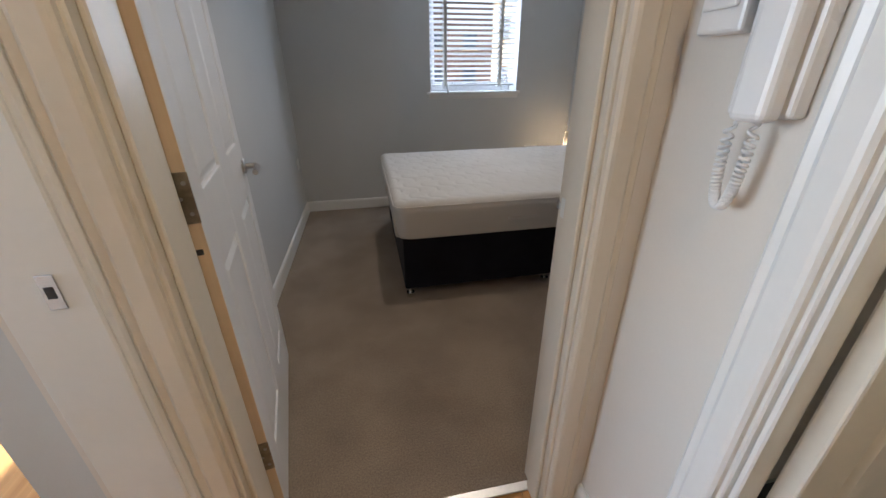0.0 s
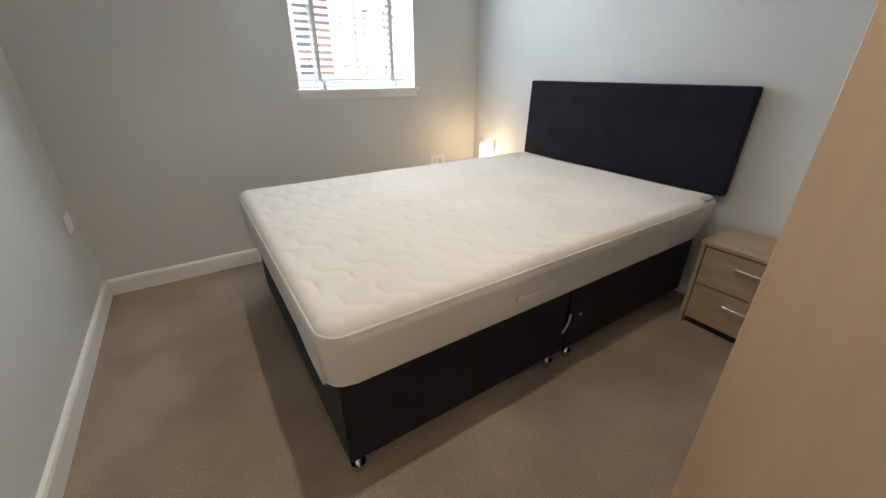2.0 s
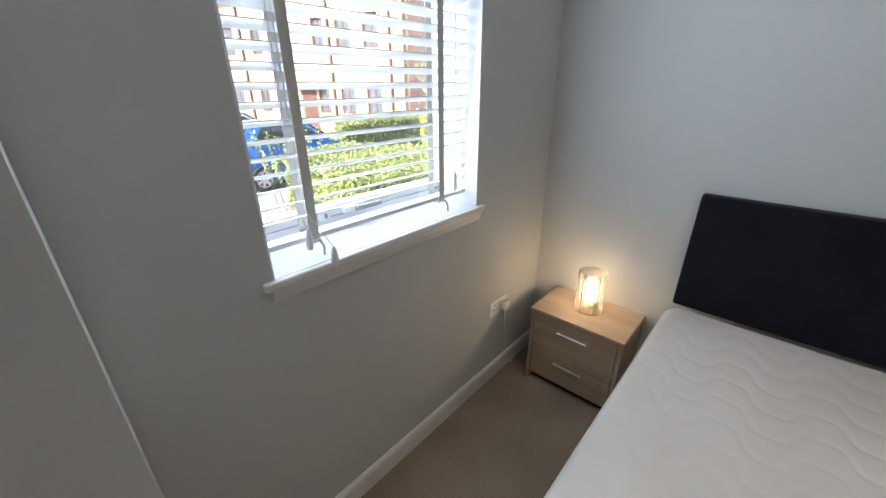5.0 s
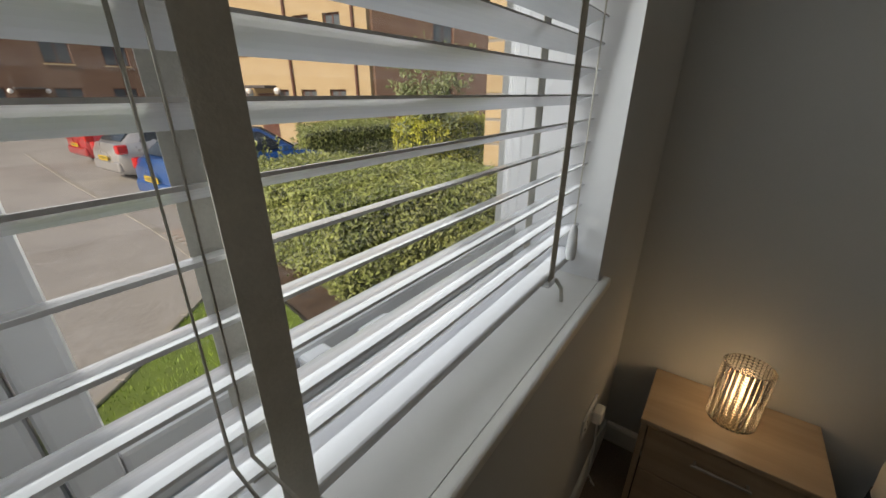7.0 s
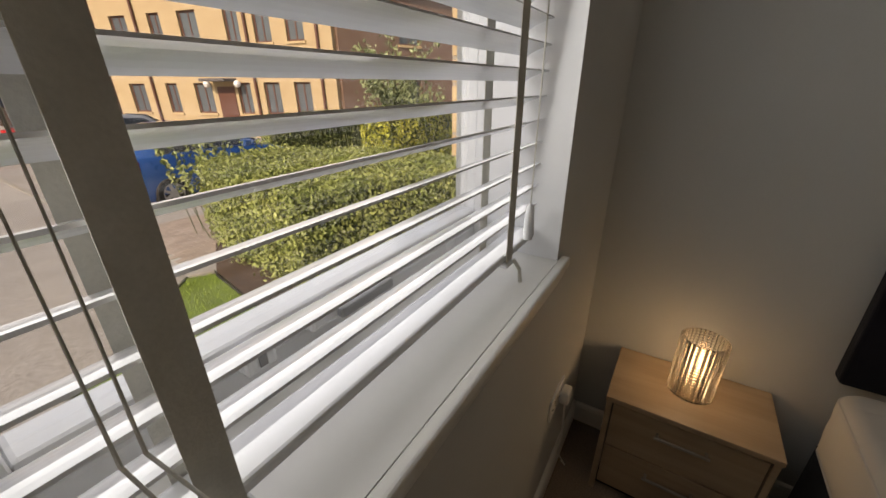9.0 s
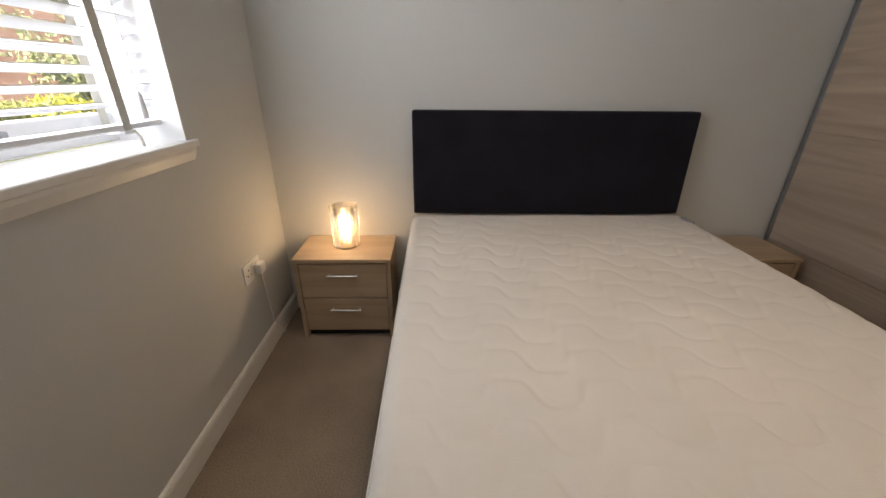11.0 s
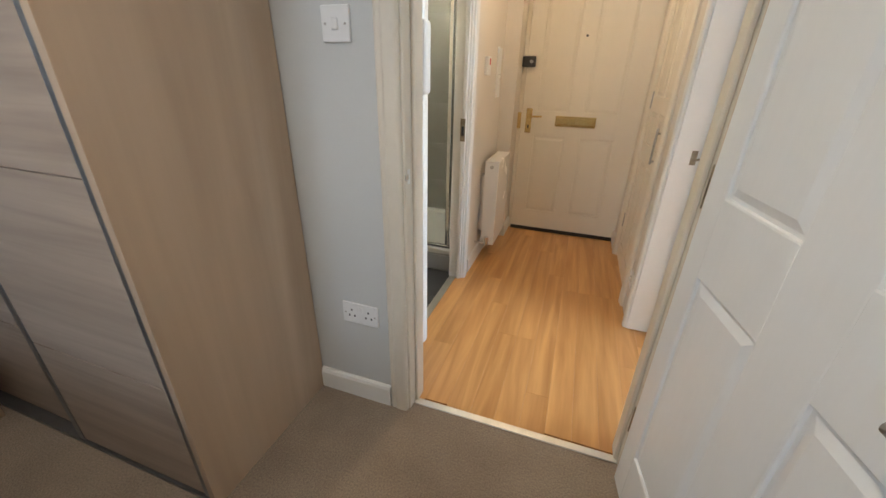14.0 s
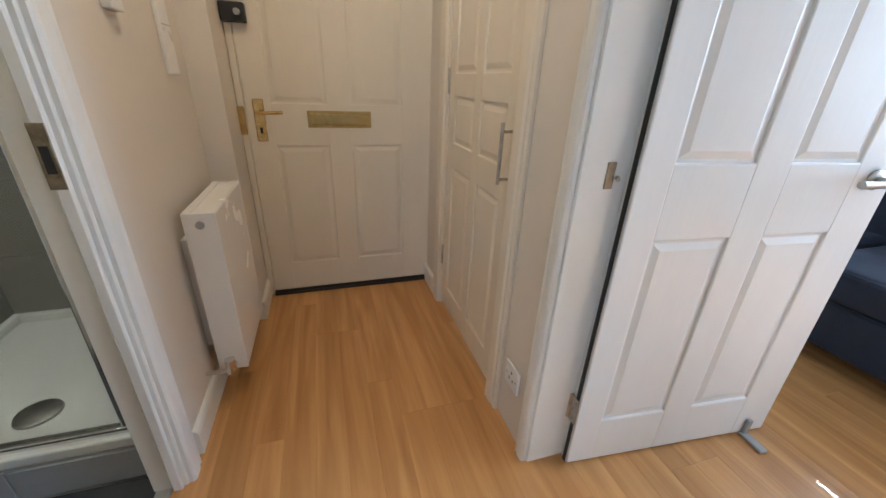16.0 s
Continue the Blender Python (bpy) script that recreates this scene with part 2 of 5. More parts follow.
SOIL = mat("bark_soil", (0.10, 0.065, 0.045), (0.06, 0.04, 0.03), 0.95, scale=10, grain=0.4, bump=1.0, bump_scale=60)
GRASS = mat("lawn_grass", (0.22, 0.34, 0.045), (0.27, 0.37, 0.06), 0.8, scale=3, grain=0.2, rnd=0.35, island=True)
LAWN = mat("lawn_ground", (0.14, 0.21, 0.035), (0.11, 0.16, 0.03), 0.95, scale=4, grain=0.3)
LEAF = mat("hedge_leaf", (0.28, 0.315, 0.10), (0.20, 0.25, 0.075), 0.5, scale=3, grain=0.1, rnd=0.45, island=True)
LEAFY = mat("yellow_green_leaf", (0.42, 0.42, 0.05), (0.30, 0.34, 0.05), 0.5, scale=3, grain=0.1, rnd=0.4, island=True)
LEAFP = mat("pale_green_leaf", (0.24, 0.28, 0.14), (0.17, 0.22, 0.10), 0.5, scale=3, grain=0.1, rnd=0.4, island=True)
# Dark stem colour that also paints the shade inside the hedges.
TWIG_SHADE = mat("stem_and_core_shade", (0.085, 0.095, 0.03), (0.05, 0.07, 0.02), 0.9, scale=5, grain=0.3)
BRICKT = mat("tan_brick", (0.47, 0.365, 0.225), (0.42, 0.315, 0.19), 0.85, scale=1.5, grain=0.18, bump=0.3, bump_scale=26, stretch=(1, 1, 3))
# Brown brick, dark enough to carry the side wing's shade as well.
BRICKB = mat("brown_shaded_brick", (0.20, 0.13, 0.095), (0.17, 0.105, 0.078), 0.85, scale=1.5, grain=0.2, bump=0.3, bump_scale=26, stretch=(1, 1, 3))
STONE = mat("buff_stone_block", (0.52, 0.40, 0.24), (0.45, 0.33, 0.19), 0.8, scale=4, grain=0.12, rnd=0.12, bump=0.3)
BRICKP = mat("reddish_render", (0.34, 0.17, 0.12), (0.30, 0.145, 0.10), 0.8, scale=4, grain=0.12, bump=0.2)
FRAMEB = mat("dark_red_window_frame", (0.12, 0.05, 0.035), rough=0.5, scale=5)
WINP = mat("dark_window_pane", (0.10, 0.12, 0.14), rough=0.12, scale=2)
ROOF = mat("slate_roof", (0.10, 0.09, 0.09), rough=0.8, scale=3, grain=0.2)
CARB = mat("blue_car_paint", (0.015, 0.10, 0.36), (0.013, 0.09, 0.33), 0.3, 0.3, scale=2, coat=0.8)
CARR = mat("red_car_paint", (0.40, 0.02, 0.025), rough=0.3, scale=2, coat=0.8)
CARS = mat("silver_car_paint", (0.5, 0.5, 0.51), rough=0.3, metal=0.5, scale=2, coat=0.8)
CARG = mat("car_glass", (0.03, 0.035, 0.04), rough=0.06, scale=2)
TYRE = mat("tyre_rubber", (0.02, 0.02, 0.02), rough=0.85, scale=20, grain=0.2)
TAILL = mat("tail_light_red", (0.55, 0.02, 0.02), rough=0.15, scale=10)
PLATEY = mat("yellow_plate", (0.70, 0.48, 0.02), rough=0.4, scale=10)


# ---- mesh helpers ----
def bx(bm, x0, x1, y0, y1, z0, z1, bevel=0.0, seg=1):
    geo = bmesh.ops.create_cube(bm, size=1.0)
    vs = geo["verts"]
    for v in vs:
        v.co = Vector((x0 + (v.co.x + 0.5) * (x1 - x0), y0 + (v.co.y + 0.5) * (y1 - y0), z0 + (v.co.z + 0.5) * (z1 - z0)))
    if bevel:
        es = list({e for v in vs for e in v.link_edges})
        bmesh.ops.bevel(bm, geom=es, offset=bevel, segments=seg, affect="EDGES", profile=0.5)
    return bm


def box(x0, x1, y0, y1, z0, z1, bevel=0.0, seg=1):
    return bx(bmesh.new(), x0, x1, y0, y1, z0, z1, bevel, seg)


def cyl(bm, p, q, r, seg=16, r2=None):
    p, q = Vector(p), Vector(q)
    m = Matrix.Translation((p + q) / 2) @ (q - p).to_track_quat("Z", "Y").to_matrix().to_4x4()
    bmesh.ops.create_cone(bm, cap_ends=True, segments=seg, radius1=r, radius2=r if r2 is None else r2, depth=(q - p).length, matrix=m)
    return bm


def rod(p, q, r, seg=16, r2=None):
    return cyl(bmesh.new(), p, q, r, seg, r2)


def lathe(profile, seg=32, centre=(0, 0)):
    """A turned body from (radius, height) pairs."""
    bm = bmesh.new()
    rings = []
    for r, z in profile:
        rings.append([bm.verts.new((centre[0] + r * math.cos(2 * math.pi * k / seg), centre[1] + r * math.sin(2 * math.pi * k / seg), z)) for k in range(seg)])
    for a, b in zip(rings, rings[1:]):
        for k in range(seg):
            bm.faces.new((a[k], a[(k + 1) % seg], b[(k + 1) % seg], b[k]))
    return bm


def tube(points, r, seg=8):
    """A round cord through the points."""
    bm = bmesh.new()
    rings = []
    pts = [Vector(p) for p in points]
    for i, p in enumerate(pts):
        d = (pts[min(i + 1, len(pts) - 1)] - pts[max(i - 1, 0)]).normalized()
        q = d.to_track_quat("Z", "Y")
        rings.append([bm.verts.new(p + q @ Vector((r * math.cos(2 * math.pi * k / seg), r * math.sin(2 * math.pi * k / seg), 0))) for k in range(seg)])
    for a, b in zip(rings, rings[1:]):
        for k in range(seg):
            bm.faces.new((a[k], a[(k + 1) % seg], b[(k + 1) % seg], b[k]))
    bm.faces.new(rings[0][::-1])
    bm.faces.new(rings[-1])
    return bm


def part(name, bm, material, parent=None, label="", smooth=False):
    me = bpy.data.meshes.new(name)
    bmesh.ops.recalc_face_normals(bm, faces=bm.faces)
    if smooth:
        for f in bm.faces:
            f.smooth = True
    bm.to_mesh(me)
    bm.free()
    me.materials.append(material)
    ob = new(name, me)
    if smooth:
        me.set_sharp_from_angle(angle=radians(40))
    if parent:
        ob.parent = parent
    if label:
        tagged(ob, label)
    return ob


def thing(name, m, label, category, group="", kind=""):
    ob = new(name)
    ob.matrix_world = m
    ob.empty_display_size = 0.1
    return tagged(ob, label, category, group, kind)


def struct(name, bm, material, label, category=""):
    return tagged(part(name, bm, material), label, category or name.split("_")[0], kind="structure")


# ---- large structure ----
H = 2.36
X0, X1, Y0, Y1 = -0.31, 2.43, 0.58, 3.715      # bedroom
HX0, HX1, HY0, HY1 = -0.15, 0.825, -1.33, 0.46  # hall
WX0, WX1, WZ0, WZ1 = 0.945, 1.825, 1.03, 2.10  # window opening
YO = 4.04                                       # outer face of the window wall

bm = box(X0 - 0.11, WX0, Y1, YO, -0.7, H)
bx(bm, WX1, X1 + 0.3, Y1, 3.925, -0.7, H)
bx(bm, WX1 + 0.10, X1 + 0.3, 3.925, YO, -0.7, H)
bx(bm, WX0, WX1, Y1, 3.925, -0.7, WZ0 - 0.025)
bx(bm, WX0, WX1 + 0.10, 3.925, YO, -0.7, WZ0 - 0.025)
bx(bm, WX0, WX1, Y1, 3.925, WZ1, H)
bx(bm, WX0, WX1 + 0.10, 3.925, YO, WZ1, H)
struct("wall_north", bm, WALL, "grey painted plaster wall with the window", "wall")
struct("wall_boxing", box(X0, 0.587, 3.46, Y1 - 0.002, 0, H), WALL, "grey painted boxed-out wall section beside the window", "wall")
struct("wall_east", box(X1, X1 + 0.3, Y0 - 0.12, Y1, -0.1, H), WALL, "pale grey painted wall behind the headboard", "wall")
struct("wall_west", box(X0 - 0.11, X0, Y0 - 0.12, Y1, -0.1, H), WALL, "pale grey painted bedroom side wall", "wall")
DX0, DX1, DH = -0.055, 0.705, 2.03
bm = box(X0, DX0 - 0.03, 0.462, Y0, -0.1, H)
bx(bm, DX1 + 0.03, X1, 0.462, Y0, -0.1, H)
bx(bm, DX0 - 0.03, DX1 + 0.03, 0.462, Y0, DH + 0.03, H)
struct("wall_south", bm, WALL, "grey painted bedroom wall with the doorway", "wall")
bm = box(X0, DX0 - 0.03, 0.455, 0.462, 0, H)
bx(bm, DX1 + 0.03, HX1, 0.455, 0.462, 0, H)
bx(bm, DX0 - 0.03, DX1 + 0.03, 0.455, 0.462, DH + 0.03, H)
struct("wall_hall_north", bm, HALL_WALL, "white painted hall side of the bedroom wall", "wall")
# hall east wall with the bathroom opening
BY0, BY1 = -0.50, 0.13
bm = box(HX1, HX1 + 0.085, -1.60, BY0 - 0.025, -0.1, H)
bx(bm, HX1, HX1 + 0.085, BY1 + 0.025, 0.455, -0.1, H)
bx(bm, HX1, HX1 + 0.085, BY0 - 0.025, BY1 + 0.025, DH + 0.03, H)
bx(bm, 0.722, HX1, -1.60, -1.335, -0.1, H)
struct("wall_hall_east", bm, HALL_WALL, "white painted hall wall with the bathroom doorway", "wall")
# hall west wall with closet and lounge openings
CY0, CY1 = -1.27, -0.62
LY0, LY1 = -0.305, 0.43
bm = box(HX0 - 0.11, HX0, -1.60, CY0 - 0.03, -0.1, H)
bx(bm, HX0 - 0.11, HX0, CY1 + 0.03, LY0 - 0.03, -0.1, H)
bx(bm, HX0 - 0.11, HX0, CY0 - 0.03, CY1 + 0.03, 2.0, H)
bx(bm, HX0 - 0.11, HX0, LY0 - 0.03, LY1 + 0.03, DH + 0.03, H)
struct("wall_hall_west", bm, HALL_WALL, "white painted hall wall with closet and lounge doorways", "wall")
bm = box(-0.30, -0.185, -1.75, -1.60, -0.1, H)
bx(bm, 0.715, 0.95, -1.75, -1.60, -0.1, H)
bx(bm, -0.185, 0.715, -1.75, -1.60, 2.06, H)
bx(bm, -0.185, 0.715, -1.78, -1.755, -0.1, 2.1)
struct("wall_hall_south", bm, HALL_WALL, "white painted end wall round the front door", "wall")
# lounge shell
LX0, LYA, LYB = -3.70, -2.1, 1.75
bm = box(LX0 - 0.2, LX0, LYA, -0.62, -0.1, H)
bx(bm, LX0 - 0.2, LX0, 1.20, LYB, -0.1, H)
bx(bm, LX0 - 0.2, LX0, -0.62, 1.20, -0.1, 0.75)
bx(bm, LX0 - 0.2, LX0, -0.62, 1.20, 2.15, H)
bx(bm, LX0 - 0.2, HX0 - 0.11, LYA - 0.1, LYA, -0.1, H)
bx(bm, LX0 - 0.2, X0 - 0.11, LYB, LYB + 0.1, -0.1, H)
bx(bm, -0.33, -0.262, LYA, -1.62, -0.1, H)
struct("wall_lounge", bm, HALL_WALL, "white painted lounge walls with a wide window", "wall")
# bathroom shell
bm = box(HX1 + 0.085, 2.45, 0.40, 0.46, -0.1, H)
bx(bm, 1.665, 1.76, -1.46, -0.58, -0.1, H)
bx(bm, 2.40, 2.48, -0.58, 0.40, -0.1, H)
bx(bm, 1.76, 2.45, -0.66, -0.58, -0.1, H)
bx(bm, HX1 + 0.085, 1.665, -1.48, -1.385, -0.1, H)
struct("wall_bathroom", bm, HALL_WALL, "plain walls of the small shower room", "wall")
bm = box(X0 - 0.45, X1 + 0.3, Y0 - 0.12, YO, H, H + 0.1)
bx(bm, LX0 - 0.2, X1 + 0.3, LYA - 0.1, 0.462, H, H + 0.1)
bx(bm, LX0 - 0.2, X0 - 0.45, 0.462, LYB + 0.1, H, H + 0.1)
struct("ceiling", bm, CEIL, "plain white painted ceiling over all rooms")
struct("floor_bedroom", box(X0, X1, 0.535, Y1, -0.1, 0.0), CARPET, "worn brown-grey fitted bedroom carpet", "floor")


def profile_run(bm, p, q, normal, shape):
    """Sweep a (depth, height) outline straight from p to q; depth goes along normal."""
    p, q, nrm = Vector(p), Vector(q), Vector(normal)
    up = Vector((0, 0, 1)) if abs((q - p).normalized().z) < 0.5 else nrm.cross((q - p).normalized())
    a = [bm.verts.new(p + nrm * d + up * h) for d, h in shape]
    b = [bm.verts.new(q + nrm * d + up * h) for d, h in shape]
    k = len(shape)
    for i in range(k):
        bm.faces.new((a[i], a[(i + 1) % k], b[(i + 1) % k], b[i]))
    bm.faces.new(a[::-1])
    bm.faces.new(b)
    return bm


SKIRT = [(0, 0), (0.016, 0), (0.016, 0.078), (0.012, 0.090), (0.006, 0.095), (0, 0.095)]


def skirting(p, q, normal, material=GLOSS, label="white gloss painted skirting board"):
    return struct("baseboard", profile_run(bmesh.new(), (*p, 0), (*q, 0), (*normal, 0), SKIRT), material, label, "skirting")


skirting((X0, 0.60), (X0, 3.46), (1, 0))
skirting((X0 + 0.016, 3.46), (0.587, 3.46), (0, -1))
skirting((0.587, 3.444), (0.587, Y1), (1, 0))
skirting((0.603, Y1), (X1, Y1), (0, -1))
skirting((X1, 1.13), (X1, Y1 - 0.016), (-1, 0))
skirting((DX1 + 0.08, Y0), (1.10, Y0), (0, 1))
skirting((HX1, -1.335), (HX1, BY0 - 0.10), (-1, 0))
skirting((0.722, -1.335), (HX1 - 0.016, -1.335), (0, 1))
skirting((0.722, -1.56), (0.722, -1.319), (-1, 0))
skirting((HX0, -1.56), (HX0, CY0 - 0.10), (1, 0))
skirting((HX1, BY1 + 0.10), (HX1, 0.455), (-1, 0))


def frame_set(name, label, axis, a0, a1, f0, f1, h, material, archi=(True, True), width=0.068, stop=None):
    """A door lining with architraves on both faces. axis 'x': the opening runs along x from a0 to a1, faces at f0 < f1."""
    root = thing(name, Matrix(), label, "door frame", kind="structure")

    def put(nm, u0, u1, v0, v1, z0, z1, bev=0.003):
        part(nm, box(u0, u1, v0, v1, z0, z1, bev) if axis == "x" else box(v0, v1, u0, u1, z0, z1, bev), material, root)
    put("jamb", a0 - 0.028, a0, f0 - 0.001, f1 + 0.001, 0, h)
    put("jamb", a1, a1 + 0.028, f0 - 0.001, f1 + 0.001, 0, h)
    put("head", a0 - 0.028, a1 + 0.028, f0 - 0.001, f1 + 0.001, h, h + 0.028)
    if stop:
        s0, s1 = stop
        put("door_stop", a0, a0 + 0.012, s0, s1, 0, h)
        put("door_stop", a1 - 0.012, a1, s0, s1, 0, h)
    shape = [(0, 0), (0.010, 0), (0.015, 0.005), (0.017, 0.012), (0.017, width * 0.62), (0.012, width * 0.74), (0.015, width * 0.90), (0.010, width), (0, width)]
    for side, f in ((-1, f0 - 0.001), (1, f1 + 0.001)):
        if not archi[0 if side < 0 else 1]:
            continue
        for edge, d in ((a0 - 0.008, -1), (a1 + 0.008, 1)):
            b = bmesh.new()
            low, top = [], []
            for dep, wd in shape:
                u, v = edge + d * wd, f + side * dep
                c = (u, v) if axis == "x" else (v, u)
                low.append(b.verts.new((*c, 0)))
                top.append(b.verts.new((*c, h + 0.008 + wd)))
            k = len(shape)
            for i in range(k):
                b.faces.new((low[i], low[(i + 1) % k], top[(i + 1) % k], top[i]))
            b.faces.new(low)
            b.faces.new(top[::-1])
            part("architrave", b, material, root)
        b = bmesh.new()
        le, ri = [], []
        for dep, wd in shape:
            v = f + side * dep
            for lst, u in ((le, a0 - 0.008 - wd), (ri, a1 + 0.008 + wd)):
                c = (u, v) if axis == "x" else (v, u)
                lst.append(b.verts.new((*c, h + 0.008 + wd)))
        k = len(shape)
        for i in range(k):
            b.faces.new((le[i], le[(i + 1) % k], ri[(i + 1) % k], ri[i]))
        part("architrave", b, material, root)
    return root


f_bed = frame_set("door_frame_1", "cream painted moulded bedroom door frame", "x", DX0, DX1, 0.455, Y0, DH, CREAM, stop=(0.475, 0.535))
f_bath = frame_set("door_frame_2", "white painted moulded bathroom door frame", "y", BY0, BY1, HX1, HX1 + 0.085, DH, GLOSS, archi=(True, False), stop=(0.835, 0.86))
f_clo = frame_set("door_frame_3", "white painted closet door frame", "y", CY0, CY1, HX0 - 0.11, HX0, 1.98, FDOOR, archi=(False, True), width=0.085)
f_lou = frame_set("door_frame_4", "white painted lounge door frame with keep", "y", LY0, LY1, HX0 - 0.128, HX0, DH, GLOSS, archi=(False, True), width=0.045)
f_front = frame_set("door_frame_5", "cream painted front door frame", "x", -0.157, 0.692, -1.60, -1.555, 2.03, FDOOR, archi=(False, False))


# ---- doors ----
def lever(parent, x, z, side, direction, material=STEEL, y=0.02):
    """A round rose with a lever; side is +1 or -1 in y, direction the way the lever points in x."""
    h = part("door_handle", lathe([(0.0, 0.0), (0.026, 0.0), (0.026, 0.006), (0.022, 0.009), (0.010, 0.009), (0.010, 0.045), (0.0, 0.045)], 24), material, parent, smooth=True)
    h.matrix_local = Matrix.Translation((x, side * y, z)) @ Matrix.Rotation(-side * math.pi / 2, 4, "X")
    b = tube([(0, 0, 0.040), (direction * 0.02, 0, 0.048), (direction * 0.05, 0, 0.048), (direction * 0.115, 0, 0.047)], 0.0095, 12)
    part("lever", b, material, h, smooth=True)


def panel_door(name, m, label, w, h, rows, cols, material, edge_material=None, th=0.036, kind="structure"):
    """Hinge edge at the origin, the leaf runs along +x; moulded raised panels on both faces."""
    root = thing(name, m, label, "door", kind=kind)
    t, core = th / 2, th / 2 - 0.008
    b = box(0.004, w - 0.004, -core, core, 0.008, h - 0.004)
    xs = [0.0] + [v for c in cols for v in c] + [w]
    zs = [0.006] + [v for r in rows for v in r] + [h]
    for i in range(0, len(xs), 2):
        bx(b, xs[i], xs[i + 1], -t, t, zs[0], zs[-1], 0.005, 2)
    for r in range(0, len(zs), 2):
        for c in cols:
            bx(b, c[0] - 0.006, c[1] + 0.006, -t + 0.0004, t - 0.0004, zs[r], zs[r + 1], 0.005, 2)
    part("leaf", b, material, root)
    for r in rows:
        for c in cols:
            for s in (-1, 1):
                g, e = 0.008, 0.026
                bb = bmesh.new()
                lo = [bb.verts.new((x, s * core, z)) for x, z in ((c[0] + g, r[0] + g), (c[1] - g, r[0] + g), (c[1] - g, r[1] - g), (c[0] + g, r[1] - g))]
                hi = [bb.verts.new((x, s * (t - 0.0015), z)) for x, z in ((c[0] + e, r[0] + e), (c[1] - e, r[0] + e), (c[1] - e, r[1] - e), (c[0] + e, r[1] - e))]
                bb.faces.new(hi)
                for i in range(4):
                    bb.faces.new((lo[i], lo[(i + 1) % 4], hi[(i + 1) % 4], hi[i]))
                part("panel", bb, material, root)
    if edge_material:
        part("edge", box(-0.002, 0.0, -t + 0.002, t - 0.002, 0.01, h - 0.004), edge_material, root, "bare wooden hinge edge")
    return root


def hinge(parent, z, x=-0.003, y=-0.018, material=OLDSTEEL, hgt=0.09):
    b = box(x - 0.003, x, y, y + 0.034, z, z + hgt)
    cyl(b, (x - 0.004, y + 0.038, z), (x - 0.004, y + 0.038, z + hgt), 0.006, 10)
    hg = part("hinge", b, material, parent)
    for k in range(3):
        part("screw", rod((x - 0.0052, y + 0.010 + 0.012 * (k % 2), z + hgt * (0.2 + 0.3 * k)), (x - 0.003, y + 0.010 + 0.012 * (k % 2), z + hgt * (0.2 + 0.3 * k)), 0.004, 8), STEEL, hg)


d_bed = panel_door("door_1", pose(-0.058, 0.602, 0.0, 0, 0, 99.0), "white moulded bedroom door standing open against the wall", 0.745, 2.02, [(0.205, 0.803), (0.990, 1.88)], [(0.080, 0.308), (0.442, 0.665)], DOORP, RAWEDGE)
lever(d_bed, 0.69, 0.905, -1, -1)
lever(d_bed, 0.69, 0.905, 1, -1)
for z in (0.215, 0.94, 1.72):
    hinge(d_bed, z, hgt=0.10)
part("screw_hole", box(-0.0045, -0.002, -0.006, 0.006, 0.872, 0.884), DARK, d_bed)
part("latch_plate", box(0.745, 0.747, -0.011, 0.011, 0.90, 1.02), STEEL, d_bed)
d_lou = panel_door("door_2", pose(-0.268, -0.284, 0.0, 0, 0, 175.0), "white four-panel lounge door standing open", 0.755, 2.02, [(0.172, 0.752), (0.938, 1.87)], [(0.088, 0.303), (0.408, 0.618)], DOORP)
# Added near-black strip draws the shaded gap between jamb and leaf.
part("gap_shade_strip", box(-0.0055, -0.0025, -0.012, 0.0, 0.01, 2.01), DARK, d_lou, "dark strip painting the shade in the hinge gap")
lever(d_lou, 0.685, 0.895, -1, -1)
lever(d_lou, 0.685, 0.895, 1, -1)
hinge(d_lou, 0.17, y=-0.016, material=STEEL)
hinge(d_lou, 1.72, y=-0.016, material=STEEL)
d_bath = panel_door("door_3", pose(0.915, 0.108, 0.0, 0, 0, -4), "white bathroom door standing open into the shower room", 0.62, 2.02, [(0.16, 0.755), (0.93, 1.87)], [(0.08, 0.27), (0.35, 0.54)], CREAM)
d_front = panel_door("door_4", pose(0.690, -1.575, 0.012, 0, 0, 180), "cream panelled front door, shut", 0.845, 2.01,
                     [(0.165, 0.765), (0.955, 1.88)], [(0.108, 0.342), (0.455, 0.692)], FDOOR, th=0.044)
d_clo = panel_door("door_5", pose(HX0 - 0.024, CY0 + 0.004, 0.015, 0, 0, 90), "white six-panel closet door, shut", CY1 - CY0 - 0.008, 1.95,
                   [(0.12, 0.72), (0.83, 1.01), (1.10, 1.85)], [(0.075, 0.29), (0.36, 0.565)], FDOOR)

# front door fittings (door-local x runs from the hinge side at the east)
fp = part("handle_plate", box(-0.022, 0.022, -0.028, -0.022, 0.79, 0.97, 0.004, 2), BRASS, d_front, "polished brass handle plate")
fp.location.x = 0.055
lv = tube([(0.055, -0.026, 0.915), (0.055, -0.062, 0.915), (0.075, -0.068, 0.915), (0.155, -0.066, 0.918)], 0.0075, 10)
part("lever", lv, BRASS, d_front, smooth=True)
part("keyhole", box(0.050, 0.060, -0.0295, -0.028, 0.825, 0.85), BLACKP, d_front)
b = box(0.255, 0.545, -0.028, -0.0215, 0.85, 0.925, 0.003)
lb = part("letter_plate", b, BRASS, d_front, "brass letter plate with a hinged flap")
part("flap", box(0.268, 0.532, -0.034, -0.028, 0.862, 0.913, 0.004, 2), BRASS, lb)
nl = part("night_latch", box(-0.03, 0.062, -0.06, -0.0215, 1.255, 1.325, 0.006, 2), BLACKP, d_front, "dark grey night latch")
